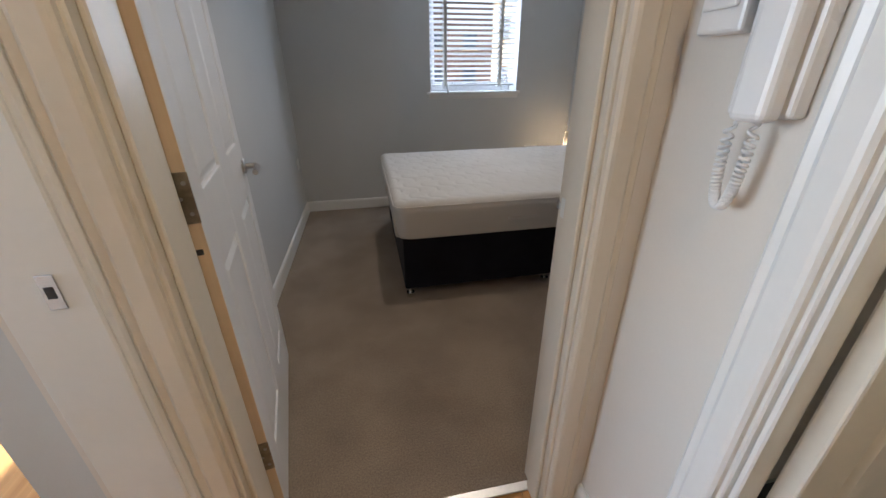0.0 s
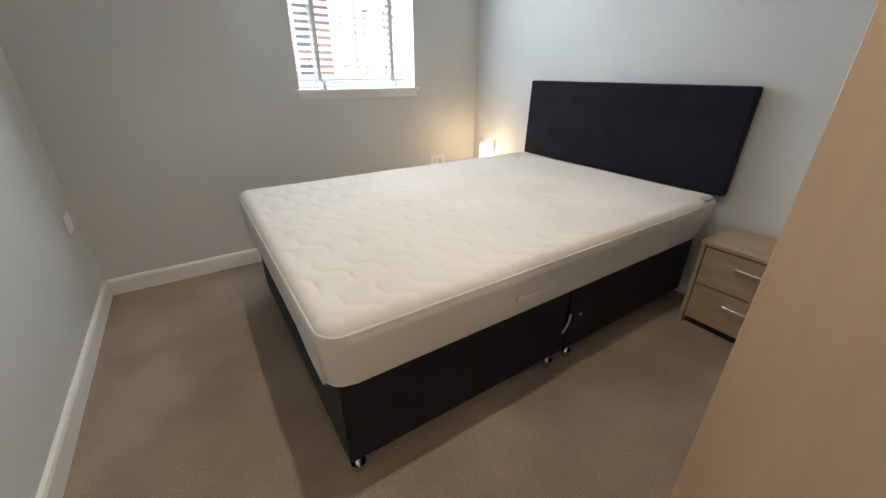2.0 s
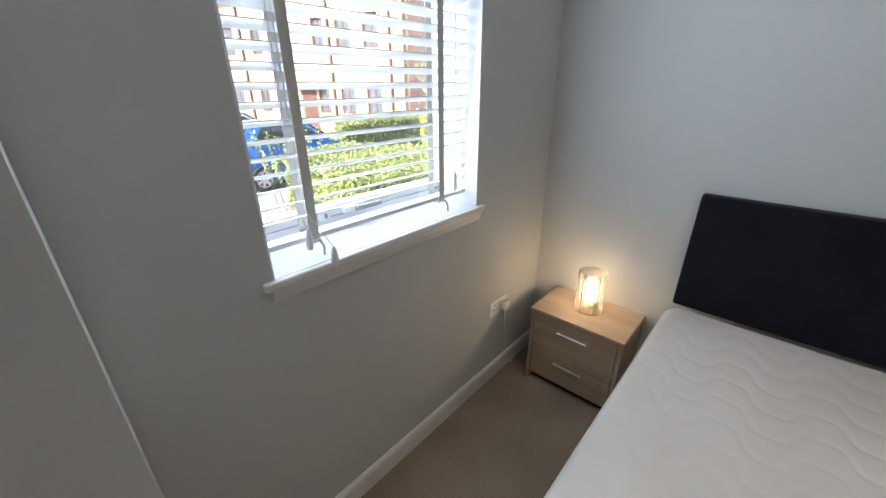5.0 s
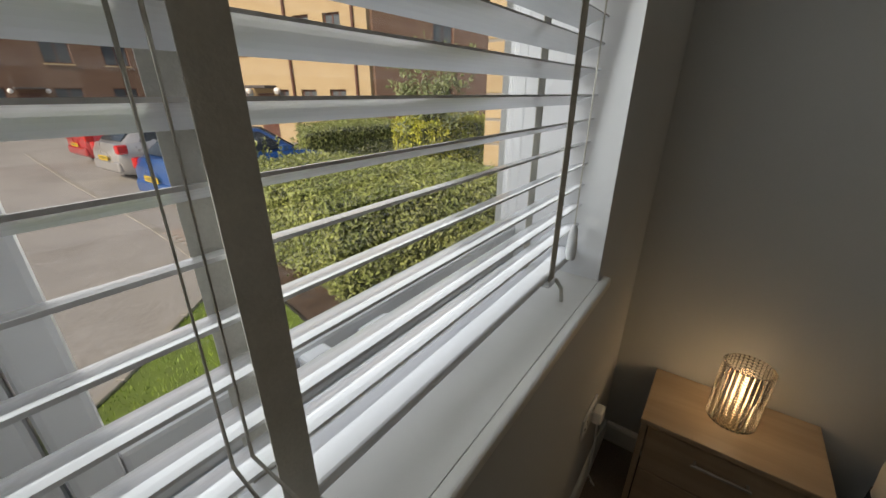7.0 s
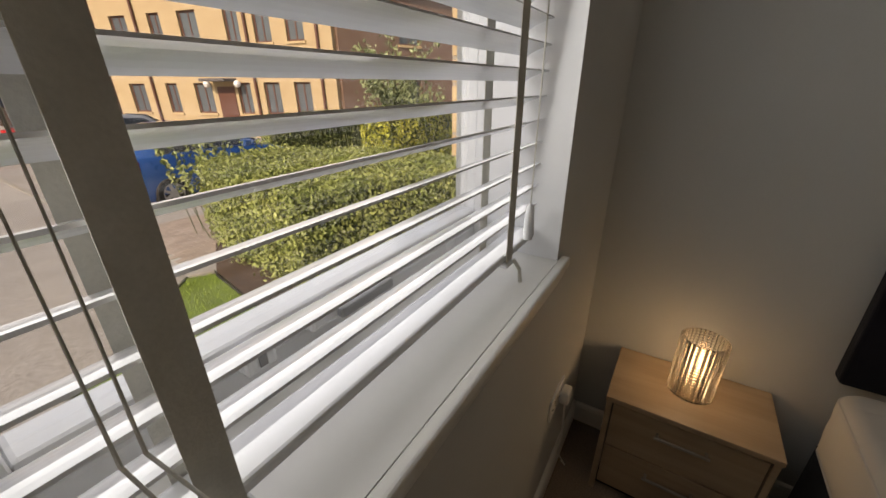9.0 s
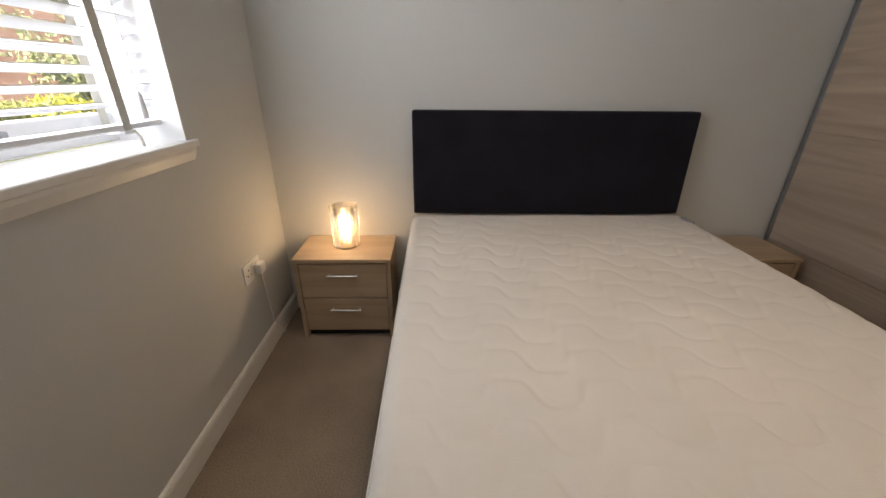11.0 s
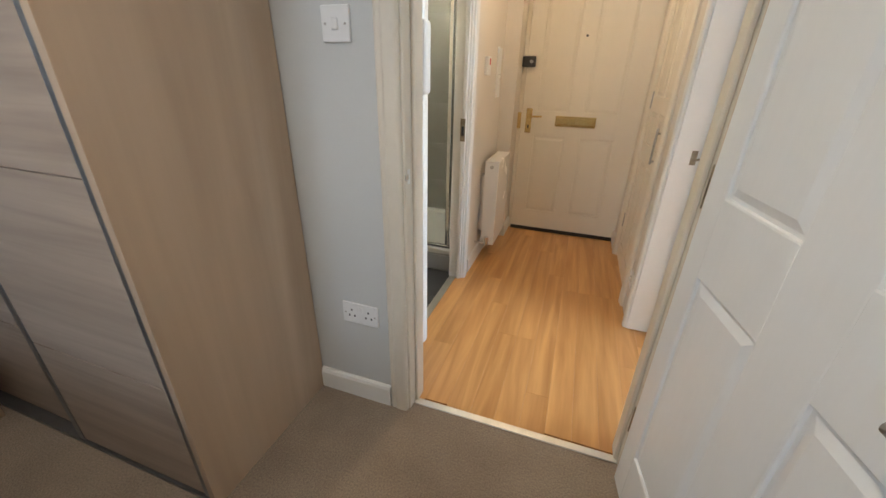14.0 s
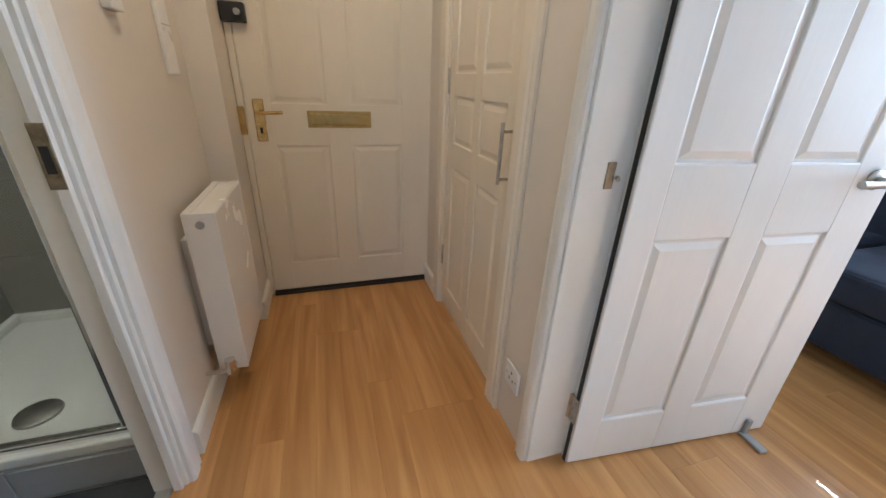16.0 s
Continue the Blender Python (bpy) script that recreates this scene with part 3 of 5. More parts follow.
part("knob", rod((0.035, -0.060, 1.290), (0.035, -0.078, 1.290), 0.012, 14), PLASTIC_G, nl)
part("spyhole", rod((0.391, -0.022, 1.455), (0.391, -0.026, 1.455), 0.008, 14), BLACKP, d_front)
part("weather_bar", box(0.0, 0.845, -0.03, -0.0215, -0.008, 0.012), DARK, d_front)
struct("trim", box(-0.157, 0.692, -1.60, -1.53, 0.0, 0.012, 0.004), DARK, "dark metal threshold under the front door", "threshold")
part("keep", box(0.694, 0.722, -1.555, -1.549, 0.83, 0.95, 0.002), BRASS, f_front, "brass keep")
# closet door fittings
ch = part("pull_handle", rod((0.612, -0.050, 0.785), (0.612, -0.050, 0.965), 0.0055, 12), STEEL, d_clo, "brushed steel bar handle", smooth=True)
for z in (0.80, 0.94):
    part("post", rod((0.612, -0.018, z), (0.612, -0.050, z), 0.0045, 10), STEEL, ch)
for z in (0.22, 1.02):
    part("hinge", rod((-0.004, -0.020, z), (-0.004, -0.020, z + 0.10), 0.006, 10), STEEL, d_clo)
# lounge door fittings
dh = part("wedge_stop", box(0.655, 0.685, -0.10, 0.0, 0.0, 0.012, 0.003), PLASTIC_G, d_lou, "grey rubber door stop")
bl = part("arm", box(0.660, 0.680, -0.032, -0.019, 0.0, 0.07, 0.003), PLASTIC_G, d_lou)
hk = part("cabin_hook", tube([(-0.032, 0.0, 0.90), (-0.015, 0.03, 0.90), (0.02, 0.030, 0.897), (0.024, 0.022, 0.892)], 0.005, 8), OLDSTEEL, d_lou, smooth=True)
part("hook_plate", box(HX0 - 0.088, HX0 - 0.066, LY0 - 0.001, LY0 + 0.003, 0.875, 0.935, 0.001), OLDSTEEL, f_lou)
lk = part("strike_plate", box(HX0 - 0.060, HX0 - 0.035, LY1 - 0.003, LY1 + 0.001, 0.875, 0.935, 0.001), CHROME, f_lou)
part("latch_hole", box(HX0 - 0.054, HX0 - 0.042, LY1 - 0.004, LY1 - 0.003, 0.895, 0.915), BLACKP, lk)
bk = part("strike_plate", box(0.838, 0.866, BY0 - 0.001, BY0 + 0.0135, 0.87, 0.99, 0.001), OLDSTEEL, f_bath)
part("latch_hole", box(0.845, 0.859, BY0 + 0.0135, BY0 + 0.015, 0.90, 0.95), BLACKP, bk)
gk = part("strike_plate", box(DX1 - 0.001, DX1 + 0.001, 0.550, 0.568, 0.905, 0.950, 0.0004), GLOSS, f_bed)
part("latch_lip", box(DX1 - 0.004, DX1 + 0.001, 0.568, 0.585, 0.920, 0.938, 0.0015), CHROME, gk)
struct("trim", box(DX0, DX1, 0.520, 0.550, 0.0, 0.006, 0.002), THRESH, "silver metal carpet threshold strip", "threshold")
struct("trim", box(HX1 + 0.040, HX1 + 0.080, BY0, BY1, 0.0, 0.006, 0.002), THRESH, "grey metal threshold strip at the shower room", "threshold")

# ---- bedroom: bed ----
bed = thing("divan_bed", Matrix(), "double divan bed with black fabric base", "bed")
BX0, BX1, BYA, BYB = 0.440, 2.335, 1.715, 2.998
for a, c in ((BX0, 1.372), (1.378, BX1)):
    part("base", box(a, c, BYA, BYB, 0.062, 0.388, 0.012, 3), BLACKF, bed, "black velour divan half")
for x in (0.470, 1.315, 1.435, 2.28):
    for y in (1.740, 2.985):
        c = part("castor", rod((x, y, 0.006), (x, y, 0.032), 0.024, 18), CHROME, bed, "chrome glide foot", smooth=True)
        part("stem", rod((x, y, 0.030), (x, y, 0.058), 0.011, 12), CHROME, c, smooth=True)
cl = part("linking_bar", tube([(1.355, BYA - 0.004, 0.17), (1.372, BYA - 0.012, 0.215), (1.392, BYA - 0.004, 0.25)], 0.004, 8), STEEL, bed, "steel linking bar")
part("stud", rod((1.46, BYA - 0.004, 0.225), (1.46, BYA + 0.002, 0.225), 0.006, 10), STEEL, bed)


def mattress(x0, x1, y0, y1, z0, z1):
    """Soft rounded body with wavy quilting lines sunk into the top."""
    bm = bmesh.new()
    nx, ny, r = 260, 190, 0.040
    cx, cy, hx, hy = (x0 + x1) / 2, (y0 + y1) / 2, (x1 - x0) / 2, (y1 - y0) / 2

    def place(u, v):
        # rounded corners in plan
        rc = 0.065
        ax, ay = max(abs(u) - (hx - rc), 0), max(abs(v) - (hy - rc), 0)
        d = math.hypot(ax, ay)
        if d > rc:
            u = math.copysign(hx - rc + ax * rc / d, u)
            v = math.copysign(hy - rc + ay * rc / d, v)
            d = rc
        rim = min(hx - abs(u), hy - abs(v)) if not (ax and ay) else rc - d
        return u, v, max(rim, 0.0)
    grid = []
    for i in range(nx + 1):
        row = []
        for j in range(ny + 1):
            u, v, rim = place(-hx + 2 * hx * i / nx, -hy + 2 * hy * j / ny)
            x, y = cx + u, cy + v
            z = z1
            if rim < r:
                z -= r - math.sqrt(max(r * r - (r - rim) ** 2, 0))
            wob = 0.040 * math.tanh(2.2 * math.sin(2 * math.pi * y / 0.215)) + 0.006 * math.sin(2 * math.pi * y / 0.61)
            f = ((x + wob) / 0.105) % 1.0
            d = min(f, 1 - f) * 0.105
            seam = math.exp(-(d / 0.0065) ** 2)
            fade = min(rim / 0.05, 1.0)
            puff = 0.0018 * math.sin(math.pi * f) * (1 + 0.5 * math.sin(2 * math.pi * y / 0.235))
            z += fade * (puff - 0.0050 * seam * (0.6 + 0.4 * noise.noise((x * 3, y * 3, 1))))
            z += 0.006 * noise.noise((x * 1.7, y * 1.7, 4)) + 0.0016 * noise.noise((x * 14, y * 14, 2)) - 0.004
            row.append(bm.verts.new((x, y, z)))
        grid.append(row)
    for i in range(nx):
        for j in range(ny):
            bm.faces.new((grid[i][j], grid[i + 1][j], grid[i + 1][j + 1], grid[i][j + 1]))
    rim = [grid[i][0] for i in range(nx + 1)] + [grid[nx][j] for j in range(1, ny + 1)] + [grid[i][ny] for i in range(nx - 1, -1, -1)] + [grid[0][j] for j in range(ny - 1, 0, -1)]
    last = rim
    for z, out in ((0.525, 0.002), (0.50, 0.0), (0.46, -0.004), (0.42, -0.008), (0.39, -0.012), (0.372, -0.022)):
        ring = []
        for k, v in enumerate(rim):
            d = Vector((v.co.x - cx, v.co.y - cy, 0))
            d = Vector((d.x / hx ** 2, d.y / hy ** 2, 0)).normalized()
            w = 0.007 * noise.noise((v.co.x * 5, v.co.y * 5, z * 22)) - (0.028 * (0.55 - z) / 0.18 if v.co.y < cy - hy + 0.06 else 0.0)
            sag = 0.006 * noise.noise((v.co.x * 2.5, v.co.y * 2.5, 7)) if z < 0.4 else 0.0
            ring.append(bm.verts.new((v.co.x + d.x * (out + w), v.co.y + d.y * (out + w), z0 + sag + (z - 0.37) * (z1 - z0) / 0.215)))
        for k in range(len(rim)):
            bm.faces.new((last[k], last[(k + 1) % len(rim)], ring[(k + 1) % len(rim)], ring[k]))
        last = ring
    bm.faces.new(last)
    return bm


mt = tagged(part("mattress", mattress(0.396, 2.34, 1.652, 3.020, 0.384, 0.608), MATT, None, smooth=True), "bare white mattress with wavy quilted cover on the bed", "mattress")


def loop_path(x0, x1, y0, y1, z, rc=0.085, out=0.0):
    pts = []
    for (cx, cy), a in (((x1 - rc, y1 - rc), 0), ((x0 + rc, y1 - rc), 90), ((x0 + rc, y0 + rc), 180), ((x1 - rc, y0 + rc), 270)):
        for k in range(7):
            t = radians(a + 15 * k)
            pts.append((cx + (rc + out) * math.cos(t), cy + (rc + out) * math.sin(t), z))
    pts.append(pts[0])
    return pts


part("piping", tube(loop_path(0.396, 2.34, 1.652, 3.020, 0.578, rc=0.065, out=-0.003), 0.0035, 6), MATT, mt, smooth=True)
part("piping", tube(loop_path(0.414, 2.326, 1.694, 3.008, 0.396, rc=0.055), 0.005, 6), MATT, mt, smooth=True)
part("strap_handle", box(1.02, 1.20, 1.660, 1.668, 0.462, 0.484, 0.002), BAND, mt, "white woven strap handle")
part("tag", box(2.20, 2.28, 1.664, 1.700, 0.592, 0.606, 0.002), TAG, mt, "grey printed mattress label")
hbm = box(2.352, 2.405, 1.66, 3.01, 0.595, 1.088, 0.010, 3)
for v in hbm.verts:
    v.co.x += (v.co.z - 0.6) * 0.03
tagged(part("headboard", hbm, BLACKF), "low black velour headboard against the wall", "headboard")
hb = bpy.data.objects["headboard"]
for y in (1.95, 2.72):
    part("strut", box(2.405, 2.425, y, y + 0.06, 0.0, 0.95), OAKV, hb)


# ---- bedside cabinets and lamp ----
def bedside(m, label):
    """Front faces local -x; y from 0 to 0.455."""
    r = thing("bedside_cabinet", m, label, "bedside cabinet", "bedside cabinets")
    w, d, h = 0.455, 0.295, 0.448
    part("top", box(-0.006, d, -0.004, w + 0.004, h - 0.020, h, 0.002), OAKB, r)
    part("side", box(0.0, d, 0.0, 0.018, 0, h - 0.0205, 0.001), OAKB, r)
    part("side", box(0.0, d, w - 0.018, w, 0, h - 0.0205, 0.001), OAKB, r)
    part("back", box(d - 0.012, d - 0.004, 0.0185, w - 0.0185, 0.03, h - 0.021), OAKB, r)
    # Set-back plinth in near-black, the recess shade put into its colour.
    part("plinth", box(0.035, 0.05, 0.0185, w - 0.0185, 0.0, 0.06), DARK, r)
    for z0, z1 in ((0.045, 0.230), (0.236, 0.420)):
        dr = part("drawer", box(0.004, 0.020, 0.022, w - 0.022, z0, z1, 0.0015), OAKB, r)
        zc = z1 - 0.055
        hd = part("handle", box(-0.022, -0.014, w / 2 - 0.075, w / 2 + 0.075, zc - 0.005, zc + 0.005, 0.002), STEEL, dr, "slim metal bar handle")
        for y in (w / 2 - 0.066, w / 2 + 0.066):
            part("handle_post", rod((-0.016, y, zc), (0.006, y, zc), 0.004, 8), STEEL, dr)
    return r


bedside(pose(2.130, 3.115, 0), "light oak two-drawer bedside cabinet holding the lamp")
bedside(pose(2.125, 1.145, 0), "light oak two-drawer bedside cabinet beside the wardrobe")
LAMP = (2.285, 3.345)
lampo = thing("table_lamp", pose(*LAMP, 0.448), "lit ribbed smoked-glass cylinder table lamp on the bedside cabinet", "lamp")
bm = bmesh.new()
seg, rings = 240, 120
vs = []
for side in (0, 1):
    for k in range(rings + 1):
        row = []
        for a in range(seg):
            bump = 0.0058 * (abs(math.sin(math.pi * a * 30 / seg)) * abs(math.sin(math.pi * k * 20 / rings))) ** 0.8 if side == 0 else 0
            r = (0.062 if side == 0 else 0.0575) + bump - (0.010 * max(0, 1 - k / 3) ** 2)
            row.append(bm.verts.new((r * math.cos(2 * math.pi * a / seg), r * math.sin(2 * math.pi * a / seg), 0.006 + 0.209 * k / rings)))
        vs.append(row)
n1 = rings + 1
for s in (0, n1):
    for k in range(rings):
        for a in range(seg):
            bm.faces.new((vs[s + k][a], vs[s + k][(a + 1) % seg], vs[s + k + 1][(a + 1) % seg], vs[s + k + 1][a]))
for a in range(seg):
    bm.faces.new((vs[rings][a], vs[rings][(a + 1) % seg], vs[2 * rings + 1][(a + 1) % seg], vs[2 * rings + 1][a]))
    bm.faces.new((vs[0][a], vs[0][(a + 1) % seg], vs[n1][(a + 1) % seg], vs[n1][a]))
shade = part("shade", bm, LGLASS, lampo, "ribbed smoked glass shade", smooth=True)
shade.visible_shadow = False
part("base", lathe([(0.0, 0.001), (0.050, 0.001), (0.053, 0.004), (0.050, 0.010), (0.018, 0.012), (0.016, 0.045), (0.0, 0.045)], 32), OLDSTEEL, lampo, smooth=True)
bulb = part("bulb", lathe([(0.0, 0.046), (0.010, 0.047), (0.012, 0.065), (0.021, 0.088), (0.024, 0.105), (0.019, 0.124), (0.008, 0.132), (0.0, 0.133)], 24), BULB, lampo, "glowing warm bulb", smooth=True)
bulb.visible_shadow = False
part("cord", tube([(0.05, -0.01, 0.006), (0.09, -0.03, 0.004), (0.13, -0.015, 0.004), (0.155, 0.01, 0.003)], 0.003, 8), PLASTIC, lampo, "white cable")


# ---- bedroom radiator behind the door ----
br = thing("radiator", pose(X0, 0, 0), "slim white panel radiator behind the bedroom door", "radiator")
QY0, QY1, QZ0, QZ1 = 0.92, 1.535, 0.150, 0.725
part("bracket", box(0.0, 0.022, 1.05, 1.09, 0.25, 0.62), RADP, br)
part("bracket", box(0.0, 0.022, 1.38, 1.42, 0.25, 0.62), RADP, br)
part("back_panel", box(0.022, 0.034, QY0, QY1 - 0.004, QZ0, QZ1 - 0.012, 0.004, 2), RADP, br)
part("fins", box(0.034, 0.062, QY0 + 0.01, QY1 - 0.012, QZ0 + 0.01, QZ1 - 0.025), RADP, br)
part("front_panel", box(0.062, 0.076, QY0, QY1 - 0.004, QZ0, QZ1, 0.006, 3), RADP, br)
part("end_cap", box(0.021, 0.075, QY1 - 0.004, QY1 + 0.002, QZ0 + 0.02, QZ1 + 0.001, 0.002, 2), RADP, br)
part("top_grille", box(0.024, 0.064, QY0 + 0.004, QY1 - 0.004, QZ1 - 0.010, QZ1 - 0.003), RADP, br)
vb = part("valve", rod((0.048, QY1, 0.185), (0.048, QY1 + 0.05, 0.185), 0.012, 14), CHROME, br, "chrome radiator valve", smooth=True)
part("valve_cap", lathe([(0.0, 0.245), (0.014, 0.243), (0.017, 0.225), (0.017, 0.19), (0.012, 0.165), (0.0, 0.165)], 18, (0.048, QY1 + 0.038)), PLASTIC, vb, "white valve cap", smooth=True)
part("pipe", rod((0.048, QY1 + 0.038, 0.0), (0.048, QY1 + 0.038, 0.17), 0.0075, 12), PLASTIC, br, smooth=True)


# ---- wardrobe ----
wd = thing("wardrobe", pose(0, 0, 0), "tall oak-effect sliding-door wardrobe beside the doorway", "wardrobe")
AX0, AX1, AY0, AY1, AH = 1.10, 2.425, 0.585, 1.125, 2.10
part("side_panel", box(AX0, AX0 + 0.022, AY0, AY1, 0.0, AH, 0.001), OAKV, wd, "warm oak-effect end panel")
part("side_panel", box(AX1 - 0.022, AX1, AY0, AY1 - 0.09, 0.0, AH, 0.001), OAKV, wd)
part("top_panel", box(AX0 + 0.022, AX1 - 0.022, AY0, AY1 - 0.002, AH - 0.022, AH), OAKV, wd)
part("back_panel", box(AX0 + 0.022, AX1 - 0.022, AY0 + 0.004, AY0 + 0.012, 0.02, AH - 0.022), OAKV, wd)
part("plinth", box(AX0 + 0.022, AX1 - 0.022, AY1 - 0.07, AY1 - 0.055, 0.0, 0.05), DARK, wd)
part("track", box(AX0 + 0.022, AX1 - 0.002, AY1 - 0.075, AY1 - 0.004, 0.0, 0.014, 0.001), ALU, wd)
part("track", box(AX0 + 0.022, AX1 - 0.022, AY1 - 0.075, AY1 - 0.004, AH - 0.05, AH - 0.022, 0.001), ALU, wd)
for a, c, f in ((AX0 + 0.024, 1.735, AY1 - 0.008), (1.710, AX1 - 0.003, AY1 - 0.036)):
    dr = part("sliding_door", box(a + 0.008, c - 0.008, f - 0.016, f - 0.008, 0.02, AH - 0.03), OAKH, wd, "grey oak-effect sliding door")
    for e0, e1 in ((a, a + 0.028), (c - 0.028, c)):
        part("grip_profile", box(e0, e1, f - 0.024, f + 0.002, 0.018, AH - 0.028, 0.003, 2), ALU, dr, "aluminium grip profile")
    zs = [0.022, 0.445, 1.003, 1.560, AH - 0.032]
    for z0, z1 in zip(zs, zs[1:]):
        part("door_panel", box(a + 0.024, c - 0.024, f - 0.008, f - 0.001, z0 + 0.0015, z1 - 0.0015, 0.0012), OAKH, dr)


# ---- sockets and switches ----
def plate(name, m, w, h, label, category, kind):
    """Local: the plate lies in xz and faces +y."""
    r = thing(name, m, label, category)
    part("plate", box(-w / 2, w / 2, 0.0, 0.008, -h / 2, h / 2, 0.003, 2), PLASTIC, r)
    xs = (-0.034, 0.034) if w > 0.12 else (0.0,)
    if kind == "socket":
        for x in xs:
            part("rocker", box(x - 0.026 * (1 if x > 0 else -1) - 0.005, x - 0.026 * (1 if x > 0 else -1) + 0.005, 0.008, 0.011, 0.012, 0.032, 0.001), PLASTIC, r)
            for dx, dz in ((0, 0.014), (-0.011, -0.010), (0.011, -0.010)):
                part("pin_hole", box(x + dx - 0.003, x + dx + 0.003, 0.008, 0.0084, dz - 0.004, dz + 0.004), BLACKP, r)
    elif kind == "switch":
        part("rocker", box(-0.010, 0.010, 0.008, 0.013, -0.014, 0.014, 0.002), PLASTIC, r)
    for x in ((-w / 2 + 0.013), (w / 2 - 0.013)):
        part("screw", rod((x, 0.0078, 0), (x, 0.0092, 0), 0.0035, 8), STEEL, r)
    return r


plate("wall_socket", pose(0.895, Y0, 0.405), 0.146, 0.086, "white double wall socket beside the bedroom doorway", "socket", "socket")
plate("light_switch", pose(0.895, Y0, 1.320), 0.086, 0.086, "white light switch plate beside the bedroom doorway", "light switch", "switch")
ws = plate("wall_socket", pose(2.03, Y1, 0.445, 0, 0, 180), 0.146, 0.086, "white double socket with a plug under the window", "socket", "socket")
b = box(-0.062, -0.010, 0.009, 0.040, -0.030, 0.020, 0.008, 2)
part("plug", b, PLASTIC, ws, "white plug")
part("plug_cord", tube([(-0.036, 0.025, -0.028), (-0.036, 0.03, -0.12), (-0.05, 0.03, -0.30), (-0.10, 0.05, -0.40), (-0.14, 0.03, -0.435)], 0.003, 8), PLASTIC, ws)
plate("aerial_socket", pose(X0, 3.30, 0.485, 0, 0, -90), 0.086, 0.086, "white blank socket plate on the side wall", "socket", "blank")

# ---- window and blind ----
win = thing("window_1", Matrix(), "white plastic framed bedroom window", "window", kind="structure")
fr = part("window_frame", box(WX0, WX0 + 0.045, 3.925, 3.99, WZ0, WZ1, 0.006, 2), UPVC, win)
bm = box(WX1 + 0.034, WX1 + 0.099, 3.927, 3.99, WZ0, WZ1, 0.004, 2)
part("window_frame", bm, UPVC, win)
part("window_frame", box(WX0 + 0.045, WX1 + 0.034, 3.927, 3.99, WZ0, WZ0 + 0.045, 0.006, 2), UPVC, win)
part("window_frame", box(WX0 + 0.045, WX1 + 0.034, 3.927, 3.99, WZ1 - 0.06, WZ1, 0.006, 2), UPVC, win)
sash = part("casement", box(WX0 + 0.047, WX0 + 0.082, 3.92, 3.98, WZ0 + 0.047, WZ1 - 0.062, 0.006, 2), UPVC, win)
part("rail", box(WX1 + 0.005, WX1 + 0.033, 3.928, 3.968, WZ0 + 0.047, WZ1 - 0.062, 0.006, 2), UPVC, sash)
part("rail", box(WX0 + 0.082, WX1 + 0.005, 3.926, 3.98, WZ0 + 0.047, WZ0 + 0.085, 0.006, 2), UPVC, sash)
part("rail", box(WX0 + 0.082, WX1 + 0.005, 3.926, 3.98, WZ1 - 0.11, WZ1 - 0.062, 0.006, 2), UPVC, sash)
pn = part("pane", box(WX0 + 0.080, WX1 + 0.008, 3.950, 3.954, WZ0 + 0.083, WZ1 - 0.108), PANE, win)
pn.visible_shadow = False
lk2 = part("window_lock", box(1.205, 1.245, 3.893, 3.920, WZ0 + 0.048, WZ0 + 0.086, 0.006, 2), UPVC, win, "white window restrictor")
part("key_slot", box(1.220, 1.230, 3.8915, 3.893, WZ0 + 0.058, WZ0 + 0.074), PLASTIC_G, lk2)
hn = part("window_handle", box(1.30, 1.36, 3.897, 3.920, WZ0 + 0.052, WZ0 + 0.075, 0.006, 2), UPVC, win, "white window handle")
part("grip", box(1.345, 1.46, 3.885, 3.901, WZ0 + 0.055, WZ0 + 0.072, 0.005, 2), PLASTIC_G, hn)
for a_ in ((WX0, WX0 + 0.006), (WX1 - 0.006, WX1)):
    part("reveal", box(a_[0], a_[1], Y1 - 0.001, 3.925, WZ0, WZ1), UPVC, win)
b = box(WX0, WX1, Y1 - 0.002, 3.925, WZ0 - 0.024, WZ0, 0.0)
bx(b, WX0 - 0.030, WX1 + 0.032, Y1 - 0.022, Y1 - 0.0005, WZ0 - 0.024, WZ0, 0.006, 3)
sl = part("window_sill", b, GLOSS, win, "white gloss window board")
part("sill_moulding", profile_run(bmesh.new(), (WX0 - 0.01, Y1, WZ0 - 0.064), (WX1 + 0.012, Y1, WZ0 - 0.064), (0, -1, 0),
     [(0, 0), (0.006, 0), (0.010, 0.012), (0.016, 0.028), (0.018, 0.040), (0, 0.040)]), GLOSS, sl)

blind = thing("venetian_blind", pose(0, 0, 0), "white slatted venetian blind with cream tapes, slats tilted open", "blind")
BLX0, BLX1, BLY, TILT, PITCH = WX0 + 0.012, WX1 - 0.012, 3.795, 19.5, 0.0435


def slat_mesh(length, w=0.050):
    bm = bmesh.new()
    k = 6
    top, low = [], []
    for i in range(k + 1):
        y = -w / 2 + w * i / k
        z = 0.003 * (1 - (2 * i / k - 1) ** 2)
        top.append([bm.verts.new((x, y, z + 0.0014)) for x in (0, length)])
        low.append([bm.verts.new((x, y, z - 0.0014)) for x in (0, length)])
    for i in range(k):
        bm.faces.new((top[i][0], top[i][1], top[i + 1][1], top[i + 1][0]))
        bm.faces.new((low[i][0], low[i + 1][0], low[i + 1][1], low[i][1]))
    for i in (0, k):
        bm.faces.new((top[i][0], top[i][1], low[i][1], low[i][0]))
    for s in (0, 1):
        bm.faces.new([top[i][s] for i in range(k + 1)] + [low[i][s] for i in range(k, -1, -1)])
    return bm


